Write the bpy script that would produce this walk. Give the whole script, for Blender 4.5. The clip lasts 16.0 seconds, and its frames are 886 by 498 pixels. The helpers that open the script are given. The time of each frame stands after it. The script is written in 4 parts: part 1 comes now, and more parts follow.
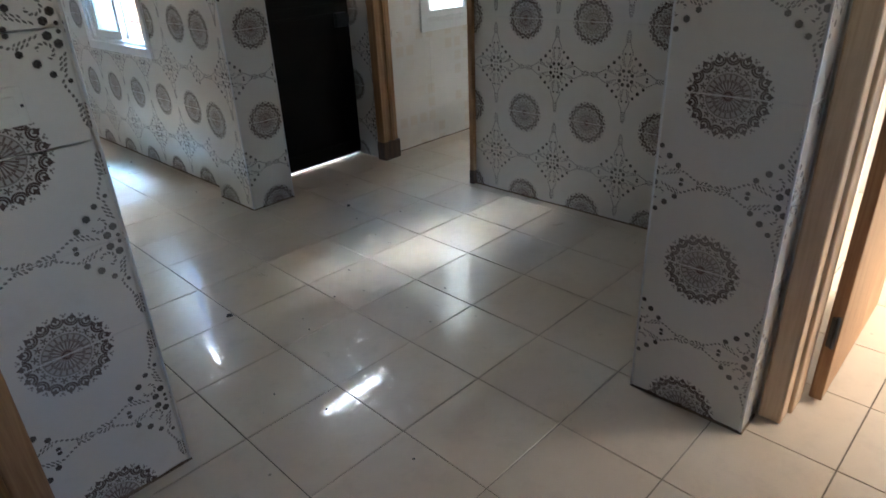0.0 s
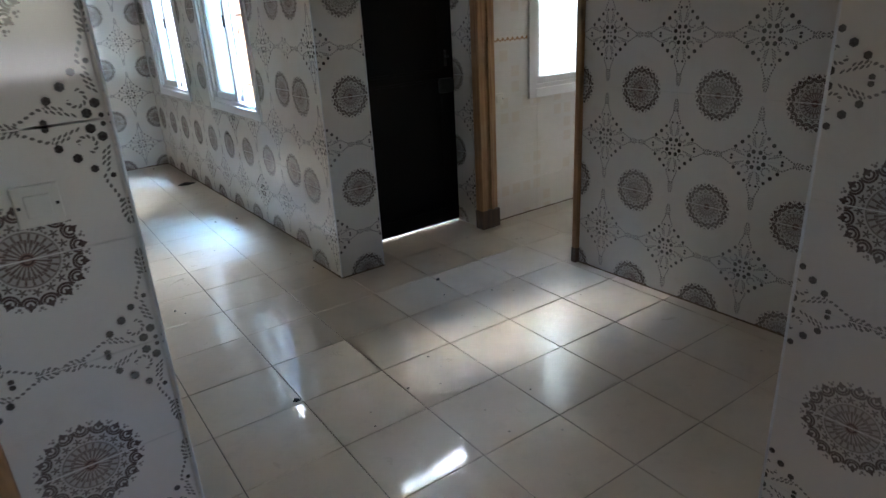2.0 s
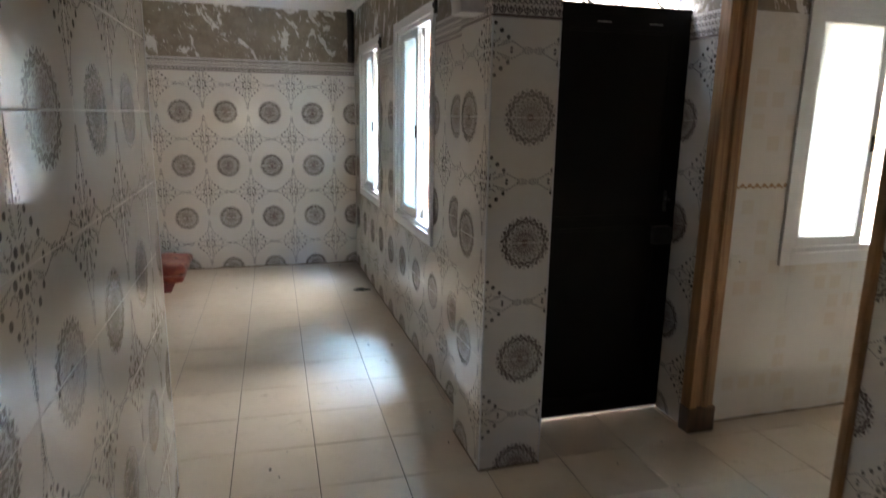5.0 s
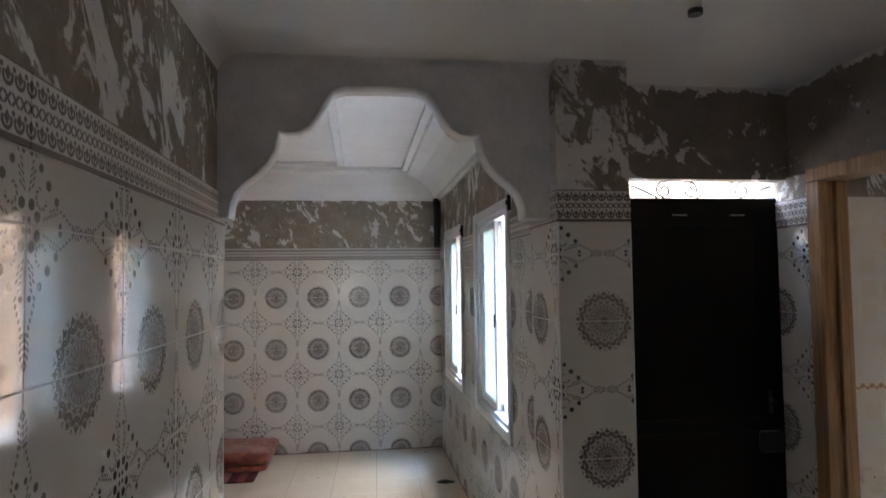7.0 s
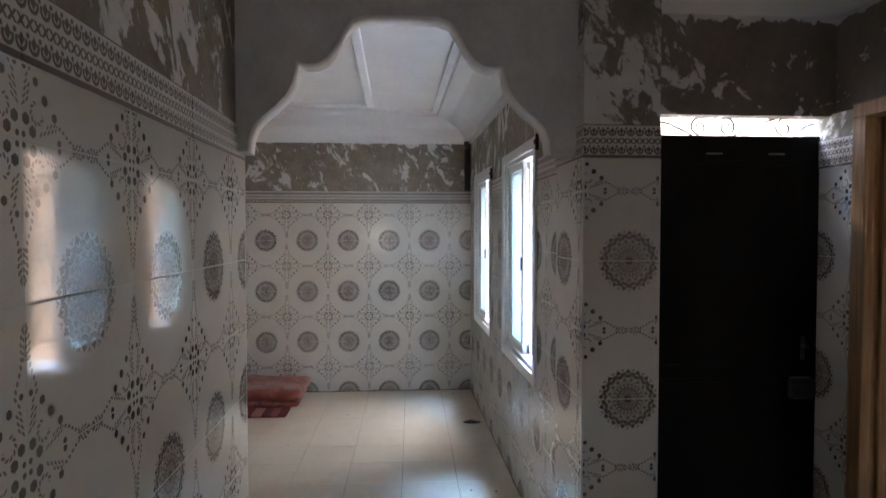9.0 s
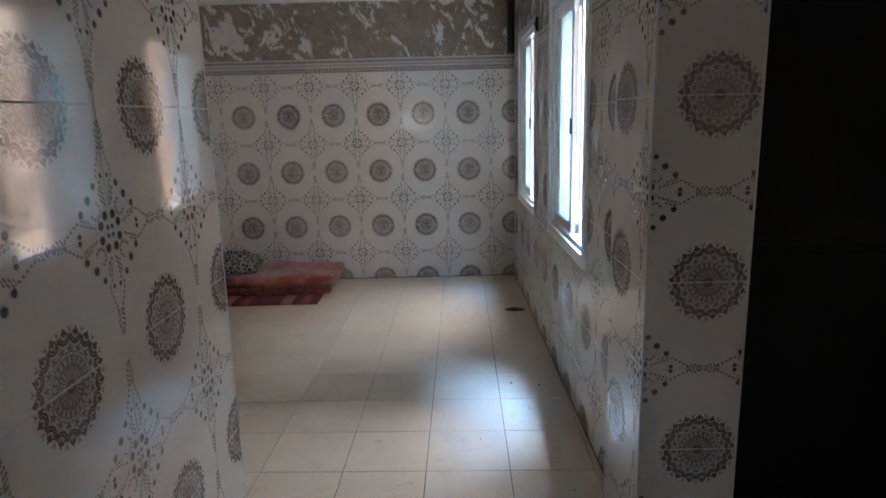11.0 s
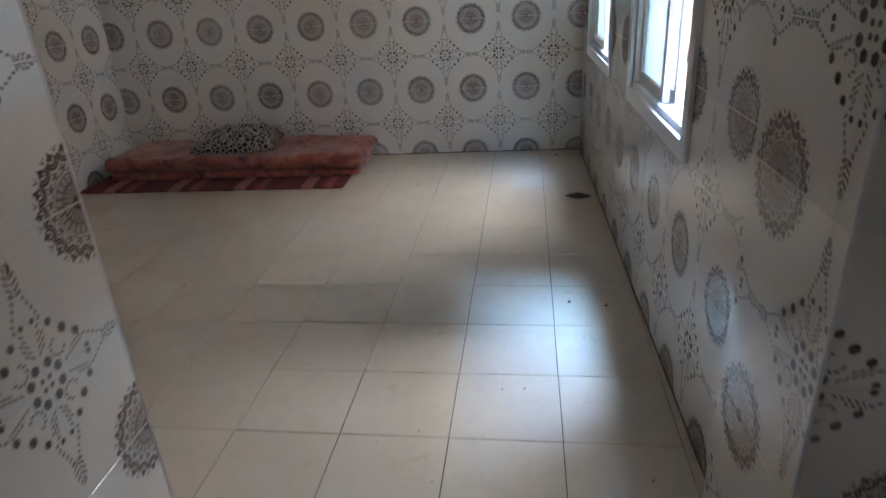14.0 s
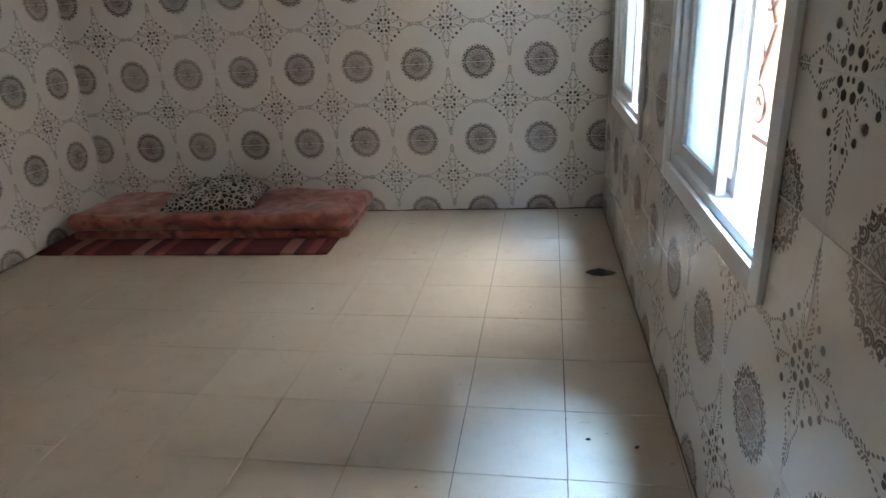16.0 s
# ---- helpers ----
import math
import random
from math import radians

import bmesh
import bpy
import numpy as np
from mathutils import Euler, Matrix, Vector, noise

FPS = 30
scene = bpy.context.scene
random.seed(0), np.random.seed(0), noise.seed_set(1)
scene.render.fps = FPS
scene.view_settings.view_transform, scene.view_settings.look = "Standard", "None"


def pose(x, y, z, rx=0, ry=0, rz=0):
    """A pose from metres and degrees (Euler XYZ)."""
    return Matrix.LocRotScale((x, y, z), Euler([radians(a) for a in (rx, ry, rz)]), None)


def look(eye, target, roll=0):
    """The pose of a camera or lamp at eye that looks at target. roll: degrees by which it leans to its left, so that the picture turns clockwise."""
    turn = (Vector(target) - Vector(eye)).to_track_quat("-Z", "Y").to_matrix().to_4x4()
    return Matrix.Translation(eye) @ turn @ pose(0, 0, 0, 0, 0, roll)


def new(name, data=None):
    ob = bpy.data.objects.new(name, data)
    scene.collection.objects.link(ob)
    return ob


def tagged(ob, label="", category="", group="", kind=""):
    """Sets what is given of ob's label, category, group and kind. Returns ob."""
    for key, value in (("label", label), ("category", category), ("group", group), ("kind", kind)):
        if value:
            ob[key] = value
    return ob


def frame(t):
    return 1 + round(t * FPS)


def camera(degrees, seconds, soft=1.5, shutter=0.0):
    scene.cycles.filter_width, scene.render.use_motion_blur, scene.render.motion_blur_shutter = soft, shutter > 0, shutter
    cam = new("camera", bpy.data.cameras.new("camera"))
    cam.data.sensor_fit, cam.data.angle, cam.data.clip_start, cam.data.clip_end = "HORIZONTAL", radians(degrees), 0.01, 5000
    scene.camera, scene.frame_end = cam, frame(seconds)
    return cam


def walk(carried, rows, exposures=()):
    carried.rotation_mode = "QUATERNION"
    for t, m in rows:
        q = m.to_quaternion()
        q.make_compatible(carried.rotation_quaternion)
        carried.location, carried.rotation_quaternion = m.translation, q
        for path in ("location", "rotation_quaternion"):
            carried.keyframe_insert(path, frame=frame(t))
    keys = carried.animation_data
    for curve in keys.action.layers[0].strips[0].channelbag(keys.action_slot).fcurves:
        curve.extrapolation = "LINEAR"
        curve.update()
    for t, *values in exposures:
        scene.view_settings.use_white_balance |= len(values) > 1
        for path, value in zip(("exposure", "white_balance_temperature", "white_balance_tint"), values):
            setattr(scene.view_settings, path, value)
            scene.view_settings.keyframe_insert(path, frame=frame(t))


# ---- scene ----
cam = camera(70.2, 16.0, shutter=0.5)
PATH = [
    (0, (0.107, 0.261, 1.385), (1.4, 1.508, 0.506), -2.5),
    (0.5, (0.098, 0.29, 1.396), (1.396, 1.576, 0.582), -2.4),
    (1, (0.112, 0.343, 1.405), (1.432, 1.624, 0.618), -1.7),
    (1.5, (0.237, 0.384, 1.413), (1.449, 1.793, 0.673), -3.0),
    (2, (0.382, 0.417, 1.427), (1.466, 1.936, 0.705), -3.2),
    (2.5, (0.474, 0.535, 1.421), (1.574, 2.03, 0.676), -1.9),
    (3, (0.553, 0.714, 1.453), (1.663, 2.223, 0.753), -0.5),
    (3.5, (0.674, 0.811, 1.465), (1.648, 2.433, 0.818), 0.0),
    (4, (0.838, 0.865, 1.465), (1.419, 2.692, 0.895), 1.6),
    (4.5, (0.933, 0.937, 1.456), (1.416, 2.786, 0.867), -0.3),
    (5, (0.969, 1.129, 1.502), (1.522, 3.006, 1.088), 1.0),
    (5.2, (0.968, 1.171, 1.506), (1.439, 3.082, 1.154), 0.9),
    (7.3, (1.114, 1.211, 1.678), (1.335, 3.193, 1.825), -0.1),
    (7.5, (1.108, 1.208, 1.683), (1.301, 3.192, 1.848), 0.3),
    (8, (1.109, 1.203, 1.678), (1.305, 3.188, 1.828), 0.1),
    (8.5, (1.129, 1.203, 1.649), (1.291, 3.195, 1.708), 0.3),
    (9, (1.164, 1.246, 1.615), (1.314, 3.239, 1.551), -0.0),
    (9.2, (1.17, 1.247, 1.608), (1.293, 3.241, 1.505), -0.2),
    (11.3, (1.295, 1.825, 1.452), (1.274, 3.763, 0.96), -1.6),
    (11.5, (1.294, 1.837, 1.461), (1.3, 3.757, 0.902), -2.6),
    (12, (1.352, 1.961, 1.391), (1.364, 3.825, 0.667), -3.0),
    (12.5, (1.312, 2.113, 1.343), (1.4, 3.943, 0.54), -2.3),
    (13, (1.283, 2.268, 1.345), (1.374, 4.061, 0.464), -2.7),
    (13.5, (1.322, 2.449, 1.333), (1.262, 4.26, 0.485), -3.2),
    (14, (1.383, 2.635, 1.35), (1.164, 4.448, 0.536), -3.5),
    (14.5, (1.392, 2.862, 1.357), (1.192, 4.703, 0.601), -4.5),
    (15, (1.379, 3.043, 1.385), (1.166, 4.881, 0.628), -5.0),
    (15.5, (1.46, 3.204, 1.393), (1.119, 5.039, 0.674), -4.3),
    (16, (1.448, 3.313, 1.388), (1.163, 5.15, 0.651), -3.5),
]
EXPOSURES = [(0.0, 3.5, 6050, 11), (1.5, 3.42, 6100, 12), (2.5, 3.3, 6250, 13), (3.5, 3.18, 6700, 15), (4.5, 3.05, 7250, 17), (5.0, 3.03, 7350, 17.5), (7.3, 2.93, 6750, 19), (9.2, 2.9, 6650, 19), (11.5, 2.7, 6500, 19), (13.0, 2.66, 6450, 18), (16.0, 2.82, 7100, 16.5)]
walk(cam, [(t, look(eye, target, roll)) for t, eye, target, roll in PATH], EXPOSURES)

# ---- world, sun and window light ----
world = bpy.data.worlds.new("sky")
scene.world = world
world.use_nodes = True
wn = world.node_tree
sky = wn.nodes.new("ShaderNodeTexSky")
sky.sky_type, sky.sun_disc = "NISHITA", False
sky.sun_elevation, sky.sun_rotation = radians(60), radians(276)
wn.links.new(sky.outputs["Color"], wn.nodes["Background"].inputs["Color"])
wn.nodes["Background"].inputs["Strength"].default_value = 0.15


def lamp(name, kind, m, energy, color, **values):
    data = bpy.data.lights.new(name, kind)
    data.energy, data.color = energy, color
    for key, value in values.items():
        if key == "size":
            data.shape, data.size, data.size_y = "RECTANGLE", value[0], value[1]
        if key == "spread":
            data.spread = radians(value)
        if key == "angle":
            data.angle = radians(value)
    ob = new(name, data)
    ob.matrix_world = m
    return ob


lamp("sun", "SUN", look((-6, 0.6, 10.5), (0, 0, 0)), 3.6, (1.0, 0.95, 0.87), angle=0.6)
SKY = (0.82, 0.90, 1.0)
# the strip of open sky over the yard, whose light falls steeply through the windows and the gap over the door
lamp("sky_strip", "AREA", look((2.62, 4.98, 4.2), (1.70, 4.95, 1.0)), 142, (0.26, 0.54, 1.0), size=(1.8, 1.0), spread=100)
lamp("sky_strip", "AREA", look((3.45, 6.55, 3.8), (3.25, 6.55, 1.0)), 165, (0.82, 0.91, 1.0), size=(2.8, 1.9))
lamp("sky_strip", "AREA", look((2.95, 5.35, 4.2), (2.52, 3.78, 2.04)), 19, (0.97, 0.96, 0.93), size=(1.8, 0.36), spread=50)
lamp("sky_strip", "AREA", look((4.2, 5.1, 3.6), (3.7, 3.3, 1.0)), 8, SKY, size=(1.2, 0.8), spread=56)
# window of the room beside the walk
lamp("window_light", "AREA", look((3.4, -1.2, 1.5), (3.6, -0.2, 0.0)), 6.5, (1.0, 0.84, 0.62), size=(0.9, 1.1), spread=110)


# ---- materials ----
class Nodes:
    """Arithmetic on the sockets of one material."""

    def __init__(self, name):
        self.mat = bpy.data.materials.new(name)
        self.mat.use_nodes = True
        self.tree = self.mat.node_tree
        self.bsdf = self.tree.nodes["Principled BSDF"]

    def put(self, socket, value):
        if isinstance(value, bpy.types.NodeSocket):
            self.tree.links.new(value, socket)
        else:
            socket.default_value = value

    def m(self, op, a, b=0.0, c=0.0):
        n = self.tree.nodes.new("ShaderNodeMath")
        n.operation = op
        for i, v in enumerate((a, b, c)):
            self.put(n.inputs[i], v)
        return n.outputs[0]

    def v(self, op, a, b=(0, 0, 0)):
        n = self.tree.nodes.new("ShaderNodeVectorMath")
        n.operation = op
        self.put(n.inputs[0], a)
        self.put(n.inputs[1], b)
        return n.outputs["Value"] if op in ("LENGTH", "DISTANCE") else n.outputs["Vector"]

    def xyz(self, vec):
        n = self.tree.nodes.new("ShaderNodeSeparateXYZ")
        self.put(n.inputs[0], vec)
        return n.outputs[0], n.outputs[1], n.outputs[2]

    def vec(self, x, y, z=0.0):
        n = self.tree.nodes.new("ShaderNodeCombineXYZ")
        for i, v in enumerate((x, y, z)):
            self.put(n.inputs[i], v)
        return n.outputs[0]

    def coord(self, which="Object"):
        return self.tree.nodes.new("ShaderNodeTexCoord").outputs[which]

    def place(self):
        return self.tree.nodes.new("ShaderNodeNewGeometry").outputs["Position"]

    def random(self):
        return self.tree.nodes.new("ShaderNodeObjectInfo").outputs["Random"]

    def noise(self, vec, scale, detail=4.0, rough=0.55, distortion=0.0):
        n = self.tree.nodes.new("ShaderNodeTexNoise")
        self.put(n.inputs["Vector"], vec)
        n.inputs["Scale"].default_value, n.inputs["Detail"].default_value = scale, detail
        n.inputs["Roughness"].default_value, n.inputs["Distortion"].default_value = rough, distortion
        return n.outputs["Fac"]

    def voronoi(self, vec, scale, feature="F1", out="Distance"):
        n = self.tree.nodes.new("ShaderNodeTexVoronoi")
        n.feature = feature
        self.put(n.inputs["Vector"], vec)
        n.inputs["Scale"].default_value = scale
        return n.outputs[out]

    def ramp(self, fac, *stops):
        n = self.tree.nodes.new("ShaderNodeValToRGB")
        self.put(n.inputs[0], fac)
        e = n.color_ramp.elements
        while len(e) < len(stops):
            e.new(0.5)
        for el, (pos, col) in zip(e, stops):
            el.position = pos
            el.color = (*col, 1) if isinstance(col, tuple) else (col, col, col, 1)
        return n.outputs[0]

    def step(self, x, edge, soft=0.001):
        """1 where x is under edge."""
        n = self.tree.nodes.new("ShaderNodeMapRange")
        n.interpolation_type = "SMOOTHSTEP"
        for i, v in enumerate((x, edge - soft, edge + soft, 1.0, 0.0)):
            self.put(n.inputs[i], v)
        return n.outputs[0]

    def mix(self, fac, a, b):
        n = self.tree.nodes.new("ShaderNodeMix")
        n.data_type = "RGBA"
        self.put(n.inputs[0], fac)
        for i, v in ((6, a), (7, b)):
            self.put(n.inputs[i], (*v, 1) if isinstance(v, tuple) else v)
        return n.outputs[2]

    def bump(self, height, strength=0.2, distance=0.002):
        n = self.tree.nodes.new("ShaderNodeBump")
        n.inputs["Strength"].default_value, n.inputs["Distance"].default_value = strength, distance
        self.put(n.inputs["Height"], height)
        self.tree.links.new(n.outputs[0], self.bsdf.inputs["Normal"])

    def done(self, color=None, rough=None, metal=None, spec=None):
        for key, value in (("Base Color", color), ("Roughness", rough), ("Metallic", metal), ("Specular IOR Level", spec)):
            if value is not None:
                self.put(self.bsdf.inputs[key], (*value, 1) if isinstance(value, tuple) else value)
        return self.mat


def fold(n, value, period, shift=0.0):
    """value folded to -period/2 .. period/2."""
    a = n.m("ADD", value, shift + period / 2)
    return n.m("SUBTRACT", n.m("FLOORED_MODULO", a, period), period / 2)


def leaf_row(n, along, off, shift=0.0, period=0.0112):
    """Small slanting leaves along a stalk: the way along it, and the distance from it."""
    a = fold(n, along, period, shift)
    p = n.m("ADD", n.m("MULTIPLY", a, 0.80), n.m("MULTIPLY", off, 0.60))
    q = n.m("SUBTRACT", n.m("MULTIPLY", off, 0.80), n.m("MULTIPLY", a, 0.60))
    return n.step(n.v("LENGTH", n.vec(n.m("DIVIDE", p, 0.0052), n.m("DIVIDE", q, 0.0026))), 1.0, 0.22)


def within(n, value, low, high):
    return n.m("MULTIPLY", n.step(value, high, 0.001), n.m("SUBTRACT", 1.0, n.step(value, low, 0.001)))


def tile_print(n):
    """The printed ornament of the wall tiles: a wheel, star flowers and garlands, repeating every 0.4 x 0.5 m."""
    u, v, _ = n.xyz(n.coord("UV"))
    x, y = fold(n, u, 0.4), fold(n, v, 0.5)
    r = n.v("LENGTH", n.vec(x, y))
    th = n.m("ARCTAN2", y, x)
    rw = n.m("MULTIPLY", r, 1.04)
    # wheel: a disc of petals, dark near the hub and pale towards the rim
    spoke = n.m("COSINE", n.m("MULTIPLY", th, 22.0))
    inside = n.step(rw, 0.058, 0.001)
    dark = n.m("MULTIPLY", n.step(n.m("SUBTRACT", -0.1, spoke), 0.0, 0.35), within(n, rw, 0.013, 0.044))
    gap = n.m("MULTIPLY", n.step(spoke, -0.45, 0.25), within(n, rw, 0.036, 0.057))
    petal = n.m("MAXIMUM", n.m("MULTIPLY", inside, 0.48), n.m("MULTIPLY", n.step(rw, 0.098, 0.002), 0.27))
    spokes = n.m("MAXIMUM", petal, n.m("MULTIPLY", n.m("MAXIMUM", dark, gap), 0.95))
    hub = n.step(rw, 0.015, 0.002)
    eye = n.step(n.m("ABSOLUTE", n.m("SUBTRACT", rw, 0.010)), 0.0018, 0.001)
    ring = n.m("MULTIPLY", n.step(n.m("ABSOLUTE", n.m("SUBTRACT", rw, 0.0585)), 0.0015), 0.7)
    # wheel: 17 cells with a star, two arcs, a bud and its sepals
    cell = 2 * math.pi / 17
    a = fold(n, n.m("SUBTRACT", th, math.pi / 2), cell)
    a2 = fold(n, n.m("SUBTRACT", th, math.pi / 2), cell, cell / 2)
    lx, mx = n.m("MULTIPLY", a, rw), n.m("MULTIPLY", a2, rw)
    sy = n.m("SUBTRACT", rw, 0.0720)
    star_r = n.m("MULTIPLY_ADD", n.m("COSINE", n.m("MULTIPLY", n.m("ARCTAN2", mx, sy), 5.0)), 0.0036, 0.0066)
    star = n.step(n.m("SUBTRACT", n.v("LENGTH", n.vec(mx, sy)), star_r), 0.0, 0.0008)
    d = n.v("LENGTH", n.vec(lx, n.m("SUBTRACT", rw, 0.0985)))
    inner = n.step(rw, 0.1015, 0.0015)
    arc = n.m("MULTIPLY", n.step(n.m("ABSOLUTE", n.m("SUBTRACT", d, 0.0158)), 0.0024, 0.0008), inner)
    arc2 = n.m("MULTIPLY", n.step(n.m("ABSOLUTE", n.m("SUBTRACT", d, 0.0100)), 0.0024, 0.0008), inner)
    bud = n.step(n.m("ADD", n.m("DIVIDE", n.m("ABSOLUTE", lx), 0.0072), n.m("DIVIDE", n.m("ABSOLUTE", n.m("SUBTRACT", rw, 0.1045)), 0.0110)), 1.0, 0.10)
    sepal = n.step(n.v("LENGTH", n.vec(n.m("SUBTRACT", n.m("ABSOLUTE", lx), 0.0065), n.m("SUBTRACT", rw, 0.1035))), 0.0034, 0.0008)
    dot = n.step(n.v("LENGTH", n.vec(mx, n.m("SUBTRACT", rw, 0.1085))), 0.0036, 0.0008)
    twig = n.step(n.v("LENGTH", n.vec(n.m("SUBTRACT", n.m("ABSOLUTE", mx), 0.0050), n.m("SUBTRACT", rw, 0.1135))), 0.0024, 0.0008)
    nick = n.step(n.v("LENGTH", n.vec(lx, n.m("SUBTRACT", rw, 0.0655))), 0.0032, 0.0008)
    wheel = n.m("MAXIMUM", ring, eye)
    for piece in (n.m("MULTIPLY", star, 0.85), arc, arc2, bud, sepal, n.m("MULTIPLY", dot, 0.8), n.m("MULTIPLY", twig, 0.7), n.m("MULTIPLY", nick, 0.7)):
        wheel = n.m("MAXIMUM", wheel, piece)
    # star flowers at the corners
    fx, fy = n.m("ABSOLUTE", fold(n, u, 0.4, 0.2)), n.m("ABSOLUTE", fold(n, v, 0.5, 0.25))
    q = n.vec(fx, fy)
    dots = None
    for px, py, size in ((0.0150, 0.0330, 0.0094), (0.0330, 0.0150, 0.0094), (0.0085, 0.0085, 0.0050), (0.0680, 0.0690, 0.0088), (0.0960, 0.0460, 0.0078), (0.0430, 0.0945, 0.0074), (0.1100, 0.0062, 0.0062), (0.0125, 0.1130, 0.0054)):
        angle = n.m("ARCTAN2", n.m("SUBTRACT", fx, px), n.m("SUBTRACT", fy, py))
        rim = n.m("MULTIPLY_ADD", n.m("COSINE", n.m("MULTIPLY", angle, 6.0)), size * 0.05, size)
        disc = n.step(n.m("SUBTRACT", n.v("DISTANCE", q, (px, py, 0)), rim), 0.0, 0.0008)
        dots = disc if dots is None else n.m("MAXIMUM", dots, disc)
    # garlands and curled sprigs
    bend = n.m("MULTIPLY_ADD", n.step(fx, 0.132, 0.026), 0.0215, 0.0105)
    bend_up = n.m("MULTIPLY_ADD", n.step(fy, 0.140, 0.026), 0.0170, 0.0105)
    cx, cy = n.m("SUBTRACT", fx, 0.0455), n.m("SUBTRACT", fy, 0.0455)
    curl = n.m("SUBTRACT", n.v("LENGTH", n.vec(cx, cy)), 0.0165)
    curl_at = n.m("MULTIPLY", n.m("ARCTAN2", cy, cx), 0.0165)
    inward = n.m("SUBTRACT", fy, n.m("MULTIPLY_ADD", fx, 0.30, -0.0030))
    upward = n.m("SUBTRACT", fx, n.m("MULTIPLY_ADD", fy, 0.22, -0.0035))
    sprig = None
    loop, loop_up = n.m("MULTIPLY_ADD", n.m("COSINE", n.m("MULTIPLY", n.m("SUBTRACT", fx, 0.176), 110.0)), 0.0045, 0.0065), n.m("MULTIPLY_ADD", n.m("COSINE", n.m("MULTIPLY", n.m("SUBTRACT", fy, 0.190), 80.0)), 0.0045, 0.0065)
    for along, off, shift, low, high in ((fx, n.m("SUBTRACT", fy, bend), 0.0, 0.102, 0.158), (fx, n.m("SUBTRACT", fy, loop), 0.0, 0.150, 0.199), (fx, n.m("SUBTRACT", fy, 0.0026), 0.005, 0.154, 0.197),
                                         (fy, n.m("SUBTRACT", fx, bend_up), 0.0, 0.106, 0.172), (fy, n.m("SUBTRACT", fx, loop_up), 0.0, 0.164, 0.222), (fy, n.m("SUBTRACT", fx, 0.0026), 0.005, 0.170, 0.220),
                                         (fx, inward, 0.0, 0.050, 0.102), (fx, n.m("SUBTRACT", inward, 0.0085), 0.004, 0.072, 0.100), (fy, upward, 0.0, 0.050, 0.104), (fy, n.m("SUBTRACT", upward, 0.0085), 0.004, 0.058, 0.090)):
        row = n.m("MULTIPLY", leaf_row(n, along, off, shift), within(n, along, low, high))
        sprig = row if sprig is None else n.m("MAXIMUM", sprig, row)
    for row in (n.m("MULTIPLY", leaf_row(n, curl_at, curl, 0.0, 0.01037), n.step(n.m("ADD", cx, cy), 0.013, 0.001)),):
        sprig = row if sprig is None else n.m("MAXIMUM", sprig, row)
    return spokes, wheel, dots, sprig, hub


def make_tile():
    n = Nodes("printed_wall_tile")
    spokes, wheel, dots, leaves, hub = tile_print(n)
    p = n.place()
    wear = n.ramp(n.noise(p, 2.3, 3), (0.36, 0.72), (0.60, 1.0))
    grain = n.m("MULTIPLY_ADD", n.noise(p, 160, 2), 0.3, 0.85)
    ink = n.m("MULTIPLY", wear, grain)
    base = n.ramp(n.noise(p, 1.1, 5), (0.3, (0.665, 0.64, 0.585)), (0.7, (0.765, 0.74, 0.695)))
    base = n.mix(n.m("MULTIPLY", n.ramp(n.noise(p, 7, 6, 0.65), (0.56, 0.0), (0.74, 1.0)), 0.22), base, (0.50, 0.45, 0.37))
    base = n.mix(n.m("MULTIPLY", n.random(), 0.08), base, (0.55, 0.53, 0.48))
    c = n.mix(n.m("MULTIPLY", n.m("MULTIPLY", leaves, ink), 0.85), base, (0.085, 0.075, 0.070))
    c = n.mix(n.m("MULTIPLY", n.m("MULTIPLY", dots, ink), 0.97), c, (0.045, 0.036, 0.033))
    c = n.mix(n.m("MULTIPLY", n.m("MULTIPLY", spokes, ink), 0.92), c, (0.085, 0.045, 0.038))
    c = n.mix(n.m("MULTIPLY", n.m("MULTIPLY", hub, ink), 0.7), c, (0.17, 0.075, 0.055))
    c = n.mix(n.m("MULTIPLY", n.m("MULTIPLY", wheel, ink), 0.96), c, (0.070, 0.043, 0.038))
    smear = n.noise(p, 18, 6, 0.7)
    n.bump(n.m("ADD", n.noise(p, 5, 2), n.m("MULTIPLY", smear, 0.1)), 0.10, 0.004)
    return n.done(c, n.ramp(smear, (0.40, 0.05), (0.80, 0.15)), spec=0.38)


